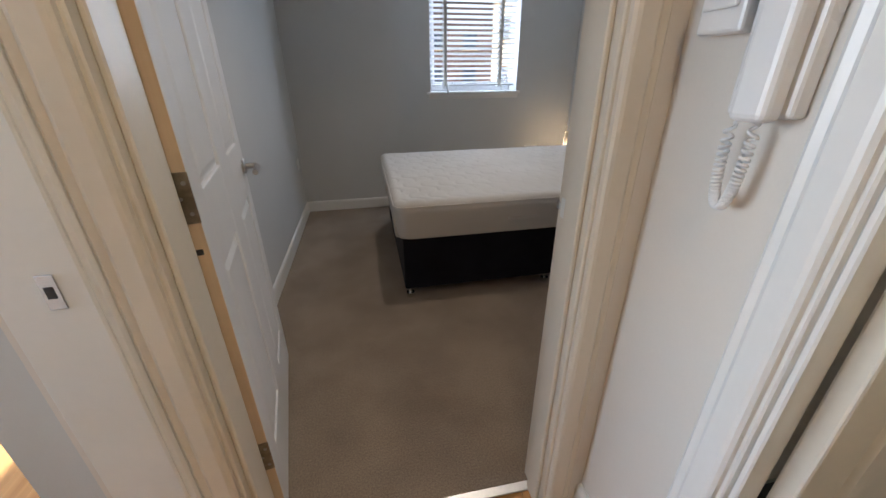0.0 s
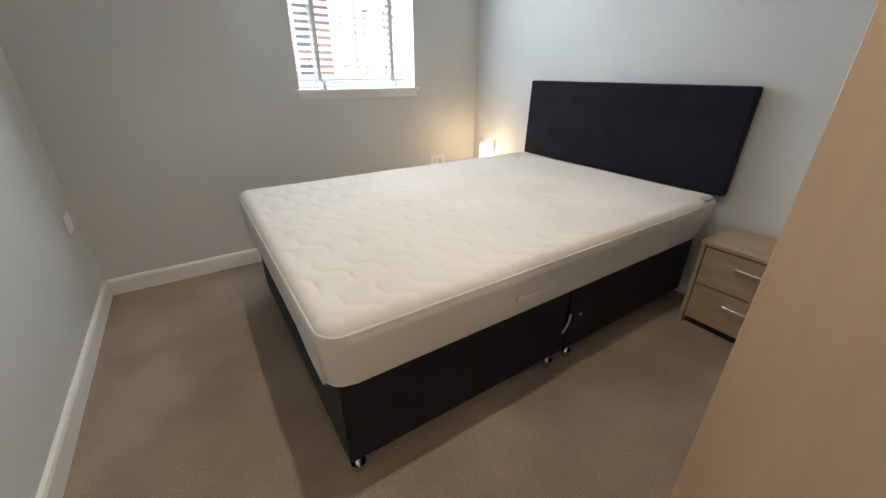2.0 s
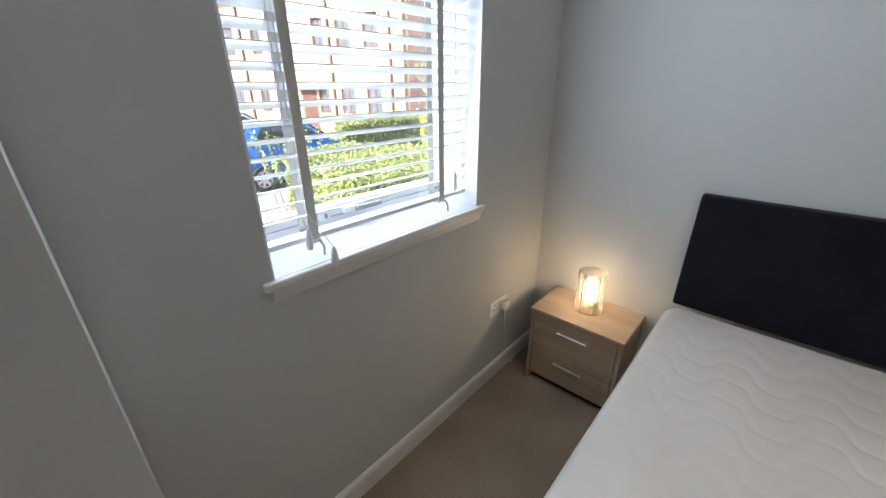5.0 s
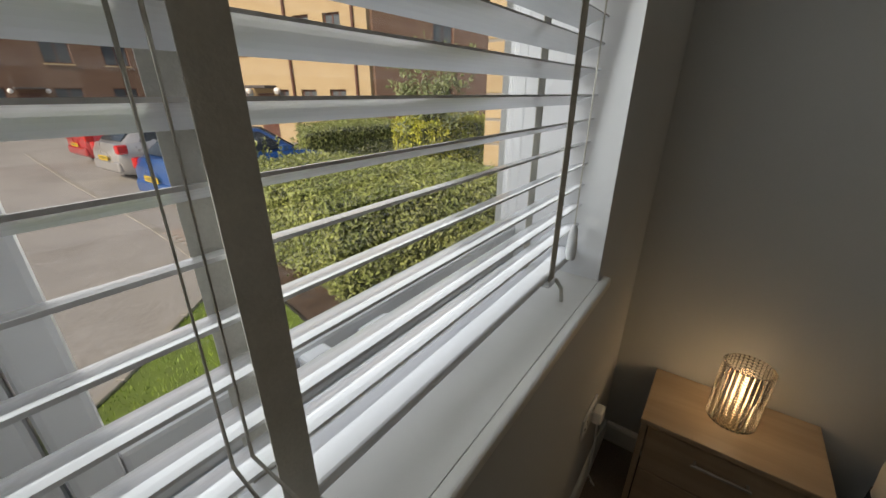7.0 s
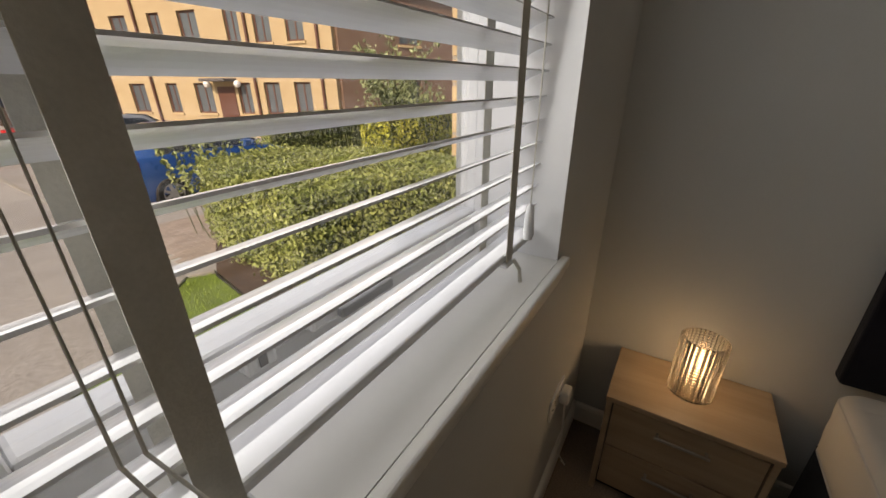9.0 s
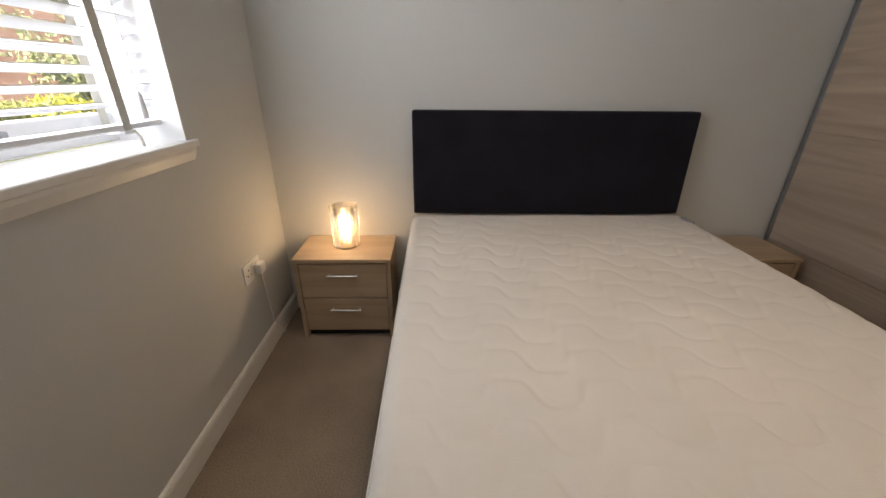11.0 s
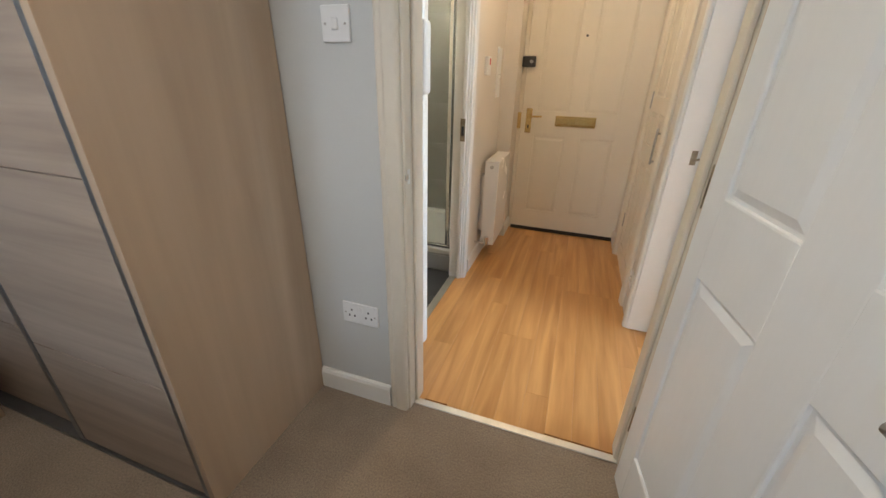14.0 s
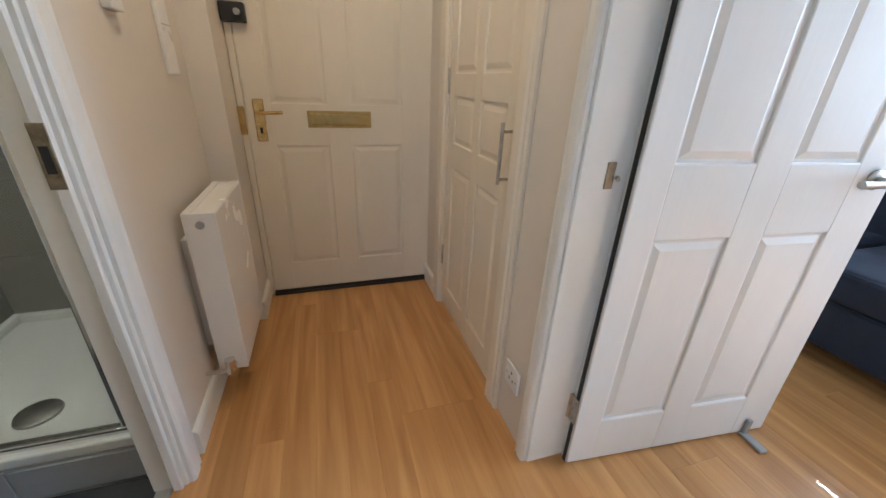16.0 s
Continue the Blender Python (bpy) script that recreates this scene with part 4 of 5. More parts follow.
z = WZ0 + 0.117
first = None
while z < WZ1 - 0.06:
    if first is None:
        first = part("slat", slat_mesh(BLX1 - BLX0), SLAT, blind)
        so = first
    else:
        so = new("slat", first.data)
        so.parent = blind
    so.matrix_local = pose(BLX0, BLY, z, -TILT, 0, 0)
    z += PITCH
part("bottom_rail", box(BLX0, BLX1, BLY - 0.025, BLY + 0.025, WZ0 + 0.050, WZ0 + 0.066, 0.004, 2), SLAT, blind)
part("head_rail", box(BLX0, BLX1, BLY - 0.03, BLY + 0.03, WZ1 - 0.05, WZ1 - 0.002, 0.003), SLAT, blind)
for x in (1.108, 1.662):
    for y in (BLY - 0.0285, BLY + 0.0285):
        part("ladder_tape", box(x - 0.0145, x + 0.0145, y - 0.0006, y + 0.0006, WZ0 + 0.045, WZ1 - 0.04), TAPE, blind, "cream woven ladder tape")
    part("tape_clip", box(x - 0.020, x + 0.020, BLY - 0.034, BLY + 0.030, WZ0 + 0.040, WZ0 + 0.050, 0.003), SLAT, blind)
    part("tape_tail", tube([(x + 0.01, BLY - 0.034, WZ0 + 0.05), (x + 0.016, BLY - 0.045, WZ0 + 0.03), (x + 0.012, BLY - 0.05, WZ0 + 0.004)], 0.004, 8), TAPE, blind)
for x, y, ze in ((1.068, BLY - 0.034, WZ0 + 0.065), (1.080, BLY - 0.036, WZ0 + 0.020)):
    xe, ye = x + (0.034 if ze < WZ0 + 0.04 else 0.010), Y1 - (0.034 if ze < WZ0 + 0.04 else -0.030)
    pc = part("pull_cord", tube([(x, y, WZ1 - 0.05), (x + 0.002, y, 1.5), (x - 0.003, y, WZ0 + 0.16), (xe, ye, ze + 0.03)], 0.0014, 6), TAPE, blind)
    part("tassel", lathe([(0.0, ze - 0.032), (0.0085, ze - 0.030), (0.0115, ze - 0.012), (0.008, ze + 0.020), (0.003, ze + 0.031), (0.0, ze + 0.032)], 16, (xe, ye)), SLAT, pc, "white cord tassel", smooth=True)
tc = part("tilt_cord", tube([(1.726, BLY - 0.040, WZ1 - 0.05), (1.726, BLY - 0.040, WZ0 + 0.15)], 0.0014, 6), TAPE, blind)
part("tassel", lathe([(0.0, WZ0 + 0.075), (0.0085, WZ0 + 0.076), (0.0105, WZ0 + 0.09), (0.008, WZ0 + 0.14), (0.003, WZ0 + 0.15), (0.0, WZ0 + 0.15)], 16, (1.726, BLY - 0.040)), SLAT, tc, "white cord tassel", smooth=True)

# ---- hall ----
rad = thing("radiator", pose(0, 0, 0), "slim white panel radiator on the hall wall", "radiator")
RX0, RX1, RY0, RY1, RZ0, RZ1 = 0.700, 0.790, -1.225, -0.835, 0.115, 0.700
part("front_panel", box(RX0, RX0 + 0.014, RY0, RY1, RZ0, RZ1, 0.006, 3), RADP, rad)
part("back_panel", box(RX1 - 0.014, RX1, RY0, RY1, RZ0, RZ1 - 0.012, 0.006, 3), RADP, rad)
for y in (RY0, RY1 - 0.004):
    part("end_cap", box(RX0 - 0.001, RX1 + 0.001, y - 0.001, y + 0.005, RZ0 + 0.004, RZ1 + 0.001, 0.002, 2), RADP, rad)
b = bmesh.new()
bx(b, RX0 + 0.004, RX0 + 0.024, RY0 + 0.004, RY1 - 0.004, RZ1 - 0.006, RZ1 + 0.001)
bx(b, RX1 - 0.022, RX1, RY0 + 0.004, RY1 - 0.004, RZ1 - 0.006, RZ1 + 0.001)
bx(b, RX0 + 0.024, RX1 - 0.022, RY0 + 0.004, RY1 - 0.004, RZ1 - 0.009, RZ1 - 0.003)
part("top_grille", b, RADP, rad)
part("fins", box(RX0 + 0.015, RX1 - 0.015, RY0 + 0.006, RY1 - 0.006, RZ0 + 0.01, RZ1 - 0.02), RADP, rad)
part("bracket", box(RX1, HX1, RY0 + 0.05, RY0 + 0.09, 0.2, 0.6), RADP, rad)
part("bracket", box(RX1, HX1, RY1 - 0.09, RY1 - 0.05, 0.2, 0.6), RADP, rad)
part("vent_plug", rod((0.745, RY1, 0.665), (0.745, RY1 + 0.008, 0.665), 0.012, 14), STEEL, rad, "metal bleed plug", smooth=True)
vl = part("valve", rod((0.745, RY1 + 0.002, 0.145), (0.745, RY1 + 0.045, 0.145), 0.014, 14), CHROME, rad, "chrome radiator valve", smooth=True)
part("valve_cap", rod((0.745, RY1 + 0.03, 0.13), (0.745, RY1 + 0.03, 0.185), 0.017, 14), CHROME, vl, smooth=True)
part("pipe", rod((0.745, RY1 + 0.03, 0.138), (HX1, RY1 + 0.03, 0.138), 0.0075, 12), CHROME, rad, smooth=True)

ph = thing("door_entry_phone", pose(HX1, 0.268, 1.145), "white door entry handset on the hall wall", "entry phone")
part("body", box(-0.028, 0.0, -0.045, 0.045, 0.0, 0.215, 0.006, 2), PLASTIC, ph)
hs = part("handset", box(-0.062, -0.030, -0.040, 0.012, -0.004, 0.220, 0.010, 3), PLASTIC, ph)
part("call_button", box(-0.031, -0.027, 0.020, 0.036, 0.05, 0.12, 0.001), PLASTIC_G, ph)
pts = [(-0.045, -0.014, -0.002)]
for k in range(460):
    s = k / 459
    a = 2 * math.pi * 46 * s
    yy = -0.014 + 0.036 * (0.5 - 0.5 * math.cos(math.pi * s))
    zz = -0.008 - 0.118 * math.sin(math.pi * s) ** 0.7
    pts.append((-0.036 + 0.0055 * math.cos(a), yy + 0.0055 * math.sin(a), zz))
part("curly_cord", tube(pts, 0.0026, 6), PLASTIC, ph, "white coiled cord", smooth=True)
bxo = thing("door_chime", pose(HX1, 0.358, 1.248), "small white box on the hall wall beside the phone", "door chime")
part("case", box(-0.035, 0.0, -0.038, 0.038, 0.0, 0.085, 0.005, 2), PLASTIC, bxo)
part("lid", box(-0.042, -0.0352, -0.028, 0.028, 0.03, 0.075, 0.003, 2), PLASTIC, bxo)
cp = thing("alarm_call_point", pose(HX1, -0.83, 1.255), "small white wall unit with a red tab", "alarm unit")
part("case", box(-0.022, 0.0, -0.035, 0.035, -0.05, 0.05, 0.004, 2), PLASTIC, cp)
part("red_tab", box(-0.026, -0.0222, -0.008, 0.008, 0.005, 0.040, 0.002), RED, cp)
cu = thing("wall_panel", pose(HX1, -1.17, 1.07), "flat white cover plate on the hall wall", "cover plate")
part("plate", box(-0.012, 0.0, -0.045, 0.045, 0.0, 0.30, 0.003, 2), PLASTIC, cu)
part("seam", box(-0.0135, -0.0122, -0.036, 0.036, 0.14, 0.142), PLASTIC_G, cu)
plate("wall_socket", pose(HX0 + 0.004, -0.445, 0.225, 0, 0, -90), 0.086, 0.086, "white single socket low on the hall wall", "socket", "socket")

# ---- shower room ----
TX0, TX1, TY0, TY1 = 0.915, 1.652, -1.370, -0.585
tr = thing("shower_tray", pose(0, 0, 0), "low white shower tray with chrome waste", "shower tray")
b = box(TX0, TX1, TY0, TY1, 0.0, 0.115)
bx(b, TX0, TX1, TY1 - 0.045, TY1 + 0.012, 0.113, 0.150, 0.008, 3)
bx(b, TX0, TX0 + 0.03, TY0, TY1 - 0.044, 0.113, 0.148, 0.006, 2)
bx(b, TX1 - 0.03, TX1, TY0, TY1 - 0.044, 0.113, 0.148, 0.006, 2)
bx(b, TX0 + 0.03, TX1 - 0.03, TY0, TY0 + 0.03, 0.113, 0.148, 0.006, 2)
part("tray", b, TRAY, tr)
part("waste", lathe([(0.0, 0.126), (0.045, 0.126), (0.056, 0.122), (0.058, 0.115), (0.0, 0.115)], 32, (1.27, -0.77)), STEEL, tr, "round metal waste cover", smooth=True)
sc = thing("shower_screen", pose(0, 0, 0), "clear glass shower enclosure with chrome frame", "shower screen")
part("bottom_rail", box(TX0, TX1, -0.615, -0.590, 0.150, 0.172, 0.004, 2), CHROME, sc)
part("top_rail", box(TX0, TX1, -0.615, -0.590, 1.95, 1.98, 0.004, 2), CHROME, sc)
part("post", box(0.952, 0.975, -0.618, -0.588, 0.172, 1.95, 0.004, 2), CHROME, sc)
part("wall_profile", box(TX0 + 0.002, TX0 + 0.016, -0.614, -0.591, 0.172, 1.95, 0.003), CHROME, sc)
gp = part("glass_panel", box(TX0 + 0.016, 0.952, -0.605, -0.601, 0.172, 1.95), SHGLASS, sc)
gp.visible_shadow = False
gp = part("glass_panel", box(0.975, TX1 - 0.002, -0.605, -0.601, 0.172, 1.95), SHGLASS, sc)
gp.visible_shadow = False
kn = part("knob", rod((1.62, -0.601, 1.05), (1.62, -0.57, 1.05), 0.014, 14), CHROME, sc, smooth=True)

# ---- lounge ----
sf = thing("sofa", pose(-2.05, -0.62, 0), "dark navy fabric sofa in the lounge", "sofa")
part("base", box(-0.45, 0.45, -0.9, 0.9, 0.08, 0.30, 0.03, 3), SOFA, sf)
for y in (-0.68, 0.02):
    part("seat_cushion", box(-0.30, 0.47, y, y + 0.66, 0.302, 0.45, 0.04, 4), SOFA, sf)
part("backrest", box(-0.47, -0.25, -0.9, 0.9, 0.302, 0.82, 0.05, 4), SOFA, sf)
for y in (-0.92, 0.70):
    part("armrest", box(-0.45, 0.46, y, y + 0.22, 0.302, 0.60, 0.05, 4), SOFA, sf)
for x in (-0.38, 0.38):
    for y in (-0.8, 0.8):
        part("leg", rod((x, y, 0.0), (x, y, 0.085), 0.022, 12), DARK, sf)
lw = thing("window_2", Matrix(), "wide lounge window with white frame", "window", kind="structure")
for a, c, z0, z1 in ((-0.62, -0.55, 0.75, 2.15), (1.13, 1.20, 0.75, 2.15), (0.26, 0.32, 0.82, 2.08)):
    part("window_frame", box(LX0 - 0.12, LX0 - 0.06, a, c, z0, z1, 0.005), UPVC, lw)
part("window_frame", box(LX0 - 0.12, LX0 - 0.06, -0.55, 1.13, 0.75, 0.82, 0.005), UPVC, lw)
part("window_frame", box(LX0 - 0.12, LX0 - 0.06, -0.55, 1.13, 2.08, 2.15, 0.005), UPVC, lw)
# recessed downlights over bed, hall and shower, all unseen; shower one added as fill
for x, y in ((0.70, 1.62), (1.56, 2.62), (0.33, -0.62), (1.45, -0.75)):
    cl = thing("ceiling_light", pose(x, y, H), "assumed small round recessed white ceiling downlight, lit", "ceiling light", "ceiling lights")
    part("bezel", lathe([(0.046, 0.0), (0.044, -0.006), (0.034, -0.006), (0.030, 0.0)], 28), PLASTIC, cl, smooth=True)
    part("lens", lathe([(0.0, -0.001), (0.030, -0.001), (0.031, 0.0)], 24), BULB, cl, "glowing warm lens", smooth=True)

# ---- outside ----
G = -0.70
struct("ground", box(-300, 300, -300, 300, G - 0.3, G), ASPHALT, "grey tarmac car park ground")


def poly(points, z0, z1):
    bm = bmesh.new()
    lo = [bm.verts.new((x, y, z0)) for x, y in points]
    hi = [bm.verts.new((x, y, z1)) for x, y in points]
    bm.faces.new(hi)
    bm.faces.new(lo[::-1])
    k = len(points)
    for i in range(k):
        bm.faces.new((lo[i], lo[(i + 1) % k], hi[(i + 1) % k], hi[i]))
    return bm


def inside(x, y, pts):
    r, j = False, len(pts) - 1
    for i in range(len(pts)):
        if (pts[i][1] > y) != (pts[j][1] > y) and x < (pts[j][0] - pts[i][0]) * (y - pts[i][1]) / (pts[j][1] - pts[i][1]) + pts[i][0]:
            r = not r
        j = i
    return r


LAWN_PTS = [(-5.0, 4.06), (-5.0, 4.6), (-1.2, 5.35), (0.2, 6.05), (1.36, 6.92), (2.74, 8.19), (3.0, 8.0), (2.72, 6.35), (3.3, 4.06)]
struct("lawn", poly(LAWN_PTS, G - 0.02, G + 0.02), LAWN, "short mown green lawn below the window", "lawn")
SOIL_PTS = [(2.72, 6.34), (3.02, 8.05), (3.5, 8.95), (5.4, 8.9), (5.45, 5.4), (3.35, 4.2)]
struct("soil_bed", poly(SOIL_PTS, G - 0.02, G + 0.03), SOIL, "bare brown bark soil under the hedge", "soil")
gr = random.Random(8)
bm = bmesh.new()
count = 0
while count < 15000:
    x, y = gr.uniform(-2.2, 3.2), gr.uniform(4.1, 8.2)
    if not inside(x, y, LAWN_PTS):
        continue
    count += 1
    a, h, l = gr.uniform(0, 6.28), gr.uniform(0.02, 0.045), gr.uniform(0.0, 0.03)
    w = 0.004
    bm.faces.new([bm.verts.new(c) for c in ((x - w * math.sin(a), y + w * math.cos(a), G + 0.018), (x + w * math.sin(a), y - w * math.cos(a), G + 0.018), (x + l * math.cos(a), y + l * math.sin(a), G + 0.02 + h))])
tagged(part("grass", bm, GRASS), "short bright green grass blades on the lawn", "grass", kind="stuff")


def run(name, pts, w, z0, z1, material, label, category):
    r = thing(name, Matrix(), label, category, kind="structure")
    for (ax, ay), (cx, cy) in zip(pts, pts[1:]):
        n = max(1, round(math.hypot(cx - ax, cy - ay) / 0.9))
        ang = math.atan2(cy - ay, cx - ax)
        step = math.hypot(cx - ax, cy - ay) / n
        for k in range(n):
            ob = part("kerb_stone", box(0.004, step - 0.004, -w / 2, w / 2, z0, z1, 0.008), material, r)
            ob.matrix_local = pose(ax + (cx - ax) * k / n, ay + (cy - ay) * k / n, 0, 0, 0, math.degrees(ang))
    return r


run("kerb", [(-5.0, 4.62), (-1.2, 5.38), (0.2, 6.08), (1.36, 6.95), (2.74, 8.22)], 0.07, G - 0.05, G + 0.05, KERB, "low concrete edging along the lawn", "kerb")
run("kerb", [(2.74, 8.22), (3.02, 8.07)], 0.06, G - 0.05, G + 0.05, KERB, "low concrete edging along the lawn", "kerb")
run("kerb", [(2.98, 8.0), (2.72, 6.36), (3.3, 4.2)], 0.03, G - 0.05, G + 0.04, DARK, "thin dark edging between lawn and soil", "kerb")
run("kerb", [(2.72, 8.30), (2.86, 10.0), (2.92, 11.3), (3.0, 17.5), (3.24, 24.7)], 0.11, G - 0.05, G + 0.010, KERB, "flush pale concrete channel beside the parking bays", "kerb")
pv = struct("pavement", box(2.90, 4.15, 8.32, 10.7, G - 0.05, G + 0.004), GROUT, "small brick-paved strip by the parking bay")
_bm = box(0, 0.196, 0, 0.096, 0, 0.012, 0.004)
bmesh.ops.recalc_face_normals(_bm, faces=_bm.faces)
_bme = bpy.data.meshes.new("paving_brick")
_bm.to_mesh(_bme)
_bm.free()
_bme.materials.append(BRICKPAV)
for j in range(23):
    for i in range(6):
        ob = new("paving_brick", _bme)
        ob.location = (2.90 + 0.2 * i + (0.1 if j % 2 else 0.0), 8.35 + 0.1 * j, G + 0.002 + gr.uniform(0, 0.003))
        ob.parent = pv


def leaves(rng_, n, place, size, bm=None):
    """n small folded leaves; place() gives a point and an outward direction."""
    bm = bm or bmesh.new()
    for _ in range(n):
        p, d = place()
        d = (Vector(d) + Vector((rng_.gauss(0, 0.7), rng_.gauss(0, 0.7), rng_.gauss(0.2, 0.6)))).normalized()
        s = size * rng_.uniform(0.6, 1.3)
        t = d.orthogonal().normalized()
        t = Matrix.Rotation(rng_.uniform(0, 6.28), 3, d) @ t
        b = d.cross(t)
        p = Vector(p)
        mid = p + t * s * 0.5 + d * s * 0.12
        a0, a1, a2, a3 = bm.verts.new(p), bm.verts.new(mid + b * s * 0.28), bm.verts.new(p + t * s), bm.verts.new(mid - b * s * 0.28)
        bm.faces.new((a0, a1, a2))
        bm.faces.new((a0, a2, a3))
    return bm


def hedge(name, label, pts, top, n, size, material, seed, group="hedges"):
    """A clipped hedge over a footprint, from the ground to about top."""
    r = random.Random(seed)
    h = thing(name, pose(pts[0][0], pts[0][1], G), label, "hedge", group)
    cx, cy = sum(p[0] for p in pts) / len(pts), sum(p[1] for p in pts) / len(pts)
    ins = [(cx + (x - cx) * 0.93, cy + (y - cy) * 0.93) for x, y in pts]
    # Solid inset block in dark leaf green, painting the shade between leaves.
    core = part("shade_core", poly(ins, G, top - 0.10), TWIG_SHADE, h)
    core.matrix_parent_inverse = h.matrix_world.inverted()
    edges = list(zip(pts, pts[1:] + pts[:1]))
    lens = [math.hypot(b[0] - a[0], b[1] - a[1]) for a, b in edges]
    xs, ys = [p[0] for p in pts], [p[1] for p in pts]

    def place():
        if r.random() < 0.4:
            while True:
                x, y = r.uniform(min(xs), max(xs)), r.uniform(min(ys), max(ys))
                if inside(x, y, pts):
                    break
            z = top + 0.09 * noise.noise((x * 1.8, y * 1.8, seed)) + r.gauss(0, 0.035)
            return (x, y, z), (0, 0, 1)
        (a, b) = r.choices(edges, lens)[0]
        s = r.random()
        x, y = a[0] + (b[0] - a[0]) * s, a[1] + (b[1] - a[1]) * s
        nrm = Vector((b[1] - a[1], a[0] - b[0], 0)).normalized()
        if nrm.dot(Vector((x - cx, y - cy, 0))) < 0:
            nrm = -nrm
        z = G + 0.08 + (top - G - 0.05) * r.random() ** 0.85
        off = 0.10 * noise.noise((x * 2.3, y * 2.3, z * 2.3)) + r.gauss(0, 0.03)
        return (x + nrm.x * off, y + nrm.y * off, z), nrm
    lv = part("leaves", leaves(r, n, place, size), material, h)
    lv.matrix_parent_inverse = h.matrix_world.inverted()
    return h


hedge("hedge", "dense clipped green hedge outside the window", [(3.12, 6.45), (3.45, 8.80), (4.9, 9.2), (5.6, 7.6), (5.45, 5.6)], 0.47, 34000, 0.048, LEAF, 3)
hedge("hedge", "yellow-green variegated hedge beyond the parking", [(7.6, 9.0), (8.4, 10.6), (10.8, 11.6), (10.8, 9.0)], 0.78, 12000, 0.075, LEAFY, 5)
hedge("hedge", "loose shrubs in front of the flats", [(6.9, 12.2), (7.5, 13.6), (10.8, 14.6), (10.6, 12.6)], 0.55, 9000, 0.075, LEAF, 6)
# long shoots rising from the hedge corner
sh = thing("shrub", pose(3.7, 9.2, G), "leggy green shoots rising behind the hedge", "shrub")
r9 = random.Random(9)
bmt, bml = bmesh.new(), bmesh.new()
for k in range(26):
    bx0, by0 = r9.uniform(-0.2, 0.9), r9.uniform(-0.2, 0.5)
    tip = Vector((bx0 + r9.uniform(-0.35, 0.25), by0 + r9.uniform(-0.2, 0.2), r9.uniform(1.15, 1.55)))
    base = Vector((bx0, by0, 0))
    cyl(bmt, base, tip, 0.007, 5, 0.002)

    def along():
        s = r9.uniform(0.5, 1.0)
        return base.lerp(tip, s), (r9.gauss(0, 1), r9.gauss(0, 1), 0.3)
    leaves(r9, 36, along, 0.075, bml)
part("stems", bmt, TWIG_SHADE, sh)
part("leaves", bml, LEAF, sh)
# small pale tree
tre = thing("tree", pose(8.3, 9.4, G), "small tree with pale green drooping leaves", "tree")
r10 = random.Random(12)
bmt, bml = rod((0, 0, 0), (0.05, 0.0, 1.9), 0.06, 10, 0.035), bmesh.new()
for k in range(34):
    a = r10.uniform(0, 6.28)
    s = Vector((0.05, 0, r10.uniform(1.2, 1.95)))
    tip = s + Vector((math.cos(a) * r10.uniform(0.5, 1.15), math.sin(a) * r10.uniform(0.5, 1.15), r10.uniform(0.1, 1.4)))
    cyl(bmt, s, tip, 0.016, 6, 0.004)

    def along2():
        q = s.lerp(tip, r10.uniform(0.35, 1.05)) + Vector((r10.gauss(0, 0.09), r10.gauss(0, 0.09), r10.gauss(0, 0.08)))
        return q, (r10.gauss(0, 1), r10.gauss(0, 1), -0.2)
    leaves(r10, 55, along2, 0.11, bml)
part("trunk", bmt, TWIG_SHADE, tre)
part("crown", bml, LEAFP, tre)

# own building's projecting wing with stone quoins and a white window
wing = thing("house_wing", Matrix(), "projecting buff stone and brick wing of the flats", "building", kind="structure")
part("wall", box(5.5, 9.0, 5.92, 6.17, G, 5.2), BRICKT, wing)
bm = box(5.5, 5.75, 5.55, 5.92, G, 5.2)
bx(bm, 5.5, 5.75, 4.05, 4.55, G, 5.2)
bx(bm, 5.5, 5.75, 4.55, 5.55, G, 0.25)
bx(bm, 5.5, 5.75, 4.55, 5.55, 2.4, 5.2)
part("wall", bm, BRICKT, wing)
ob = part("roof", box(5.3, 9.2, 4.05, 6.4, 5.2, 5.35), ROOF, wing)
for k in range(14):
    d = 0.352 if k % 2 else 0.358
    part("quoin", box(5.482, 5.5, 6.19 - d, 6.19, G + 0.02 + k * 0.3, G + 0.285 + k * 0.3, 0.006), STONE, wing)
part("pointing", box(5.490, 5.4995, 5.84, 6.185, G, 5.1), KERB, wing, "pale mortar between the stones")
part("door_jamb_band", box(5.470, 5.4995, 5.70, 5.828, G, 5.1, 0.006), BRICKP, wing, "smooth reddish painted band beside the window")
ww = part("window", box(5.51, 5.57, 4.56, 4.62, 0.26, 2.39), UPVC, wing, "white framed window")
for a in (4.86, 5.18, 5.48):
    part("frame", box(5.51, 5.57, a, a + 0.06, 0.26, 2.39), UPVC, ww)
for z in (0.26, 1.55, 2.33):
    part("frame", box(5.512, 5.568, 4.56, 5.54, z, z + 0.06), UPVC, ww)
part("pane", box(5.535, 5.54, 4.6, 5.5, 0.3, 2.35), WINP, ww)
part("sill", box(5.42, 5.52, 4.50, 5.60, 0.18, 0.25, 0.01), STONE, wing)


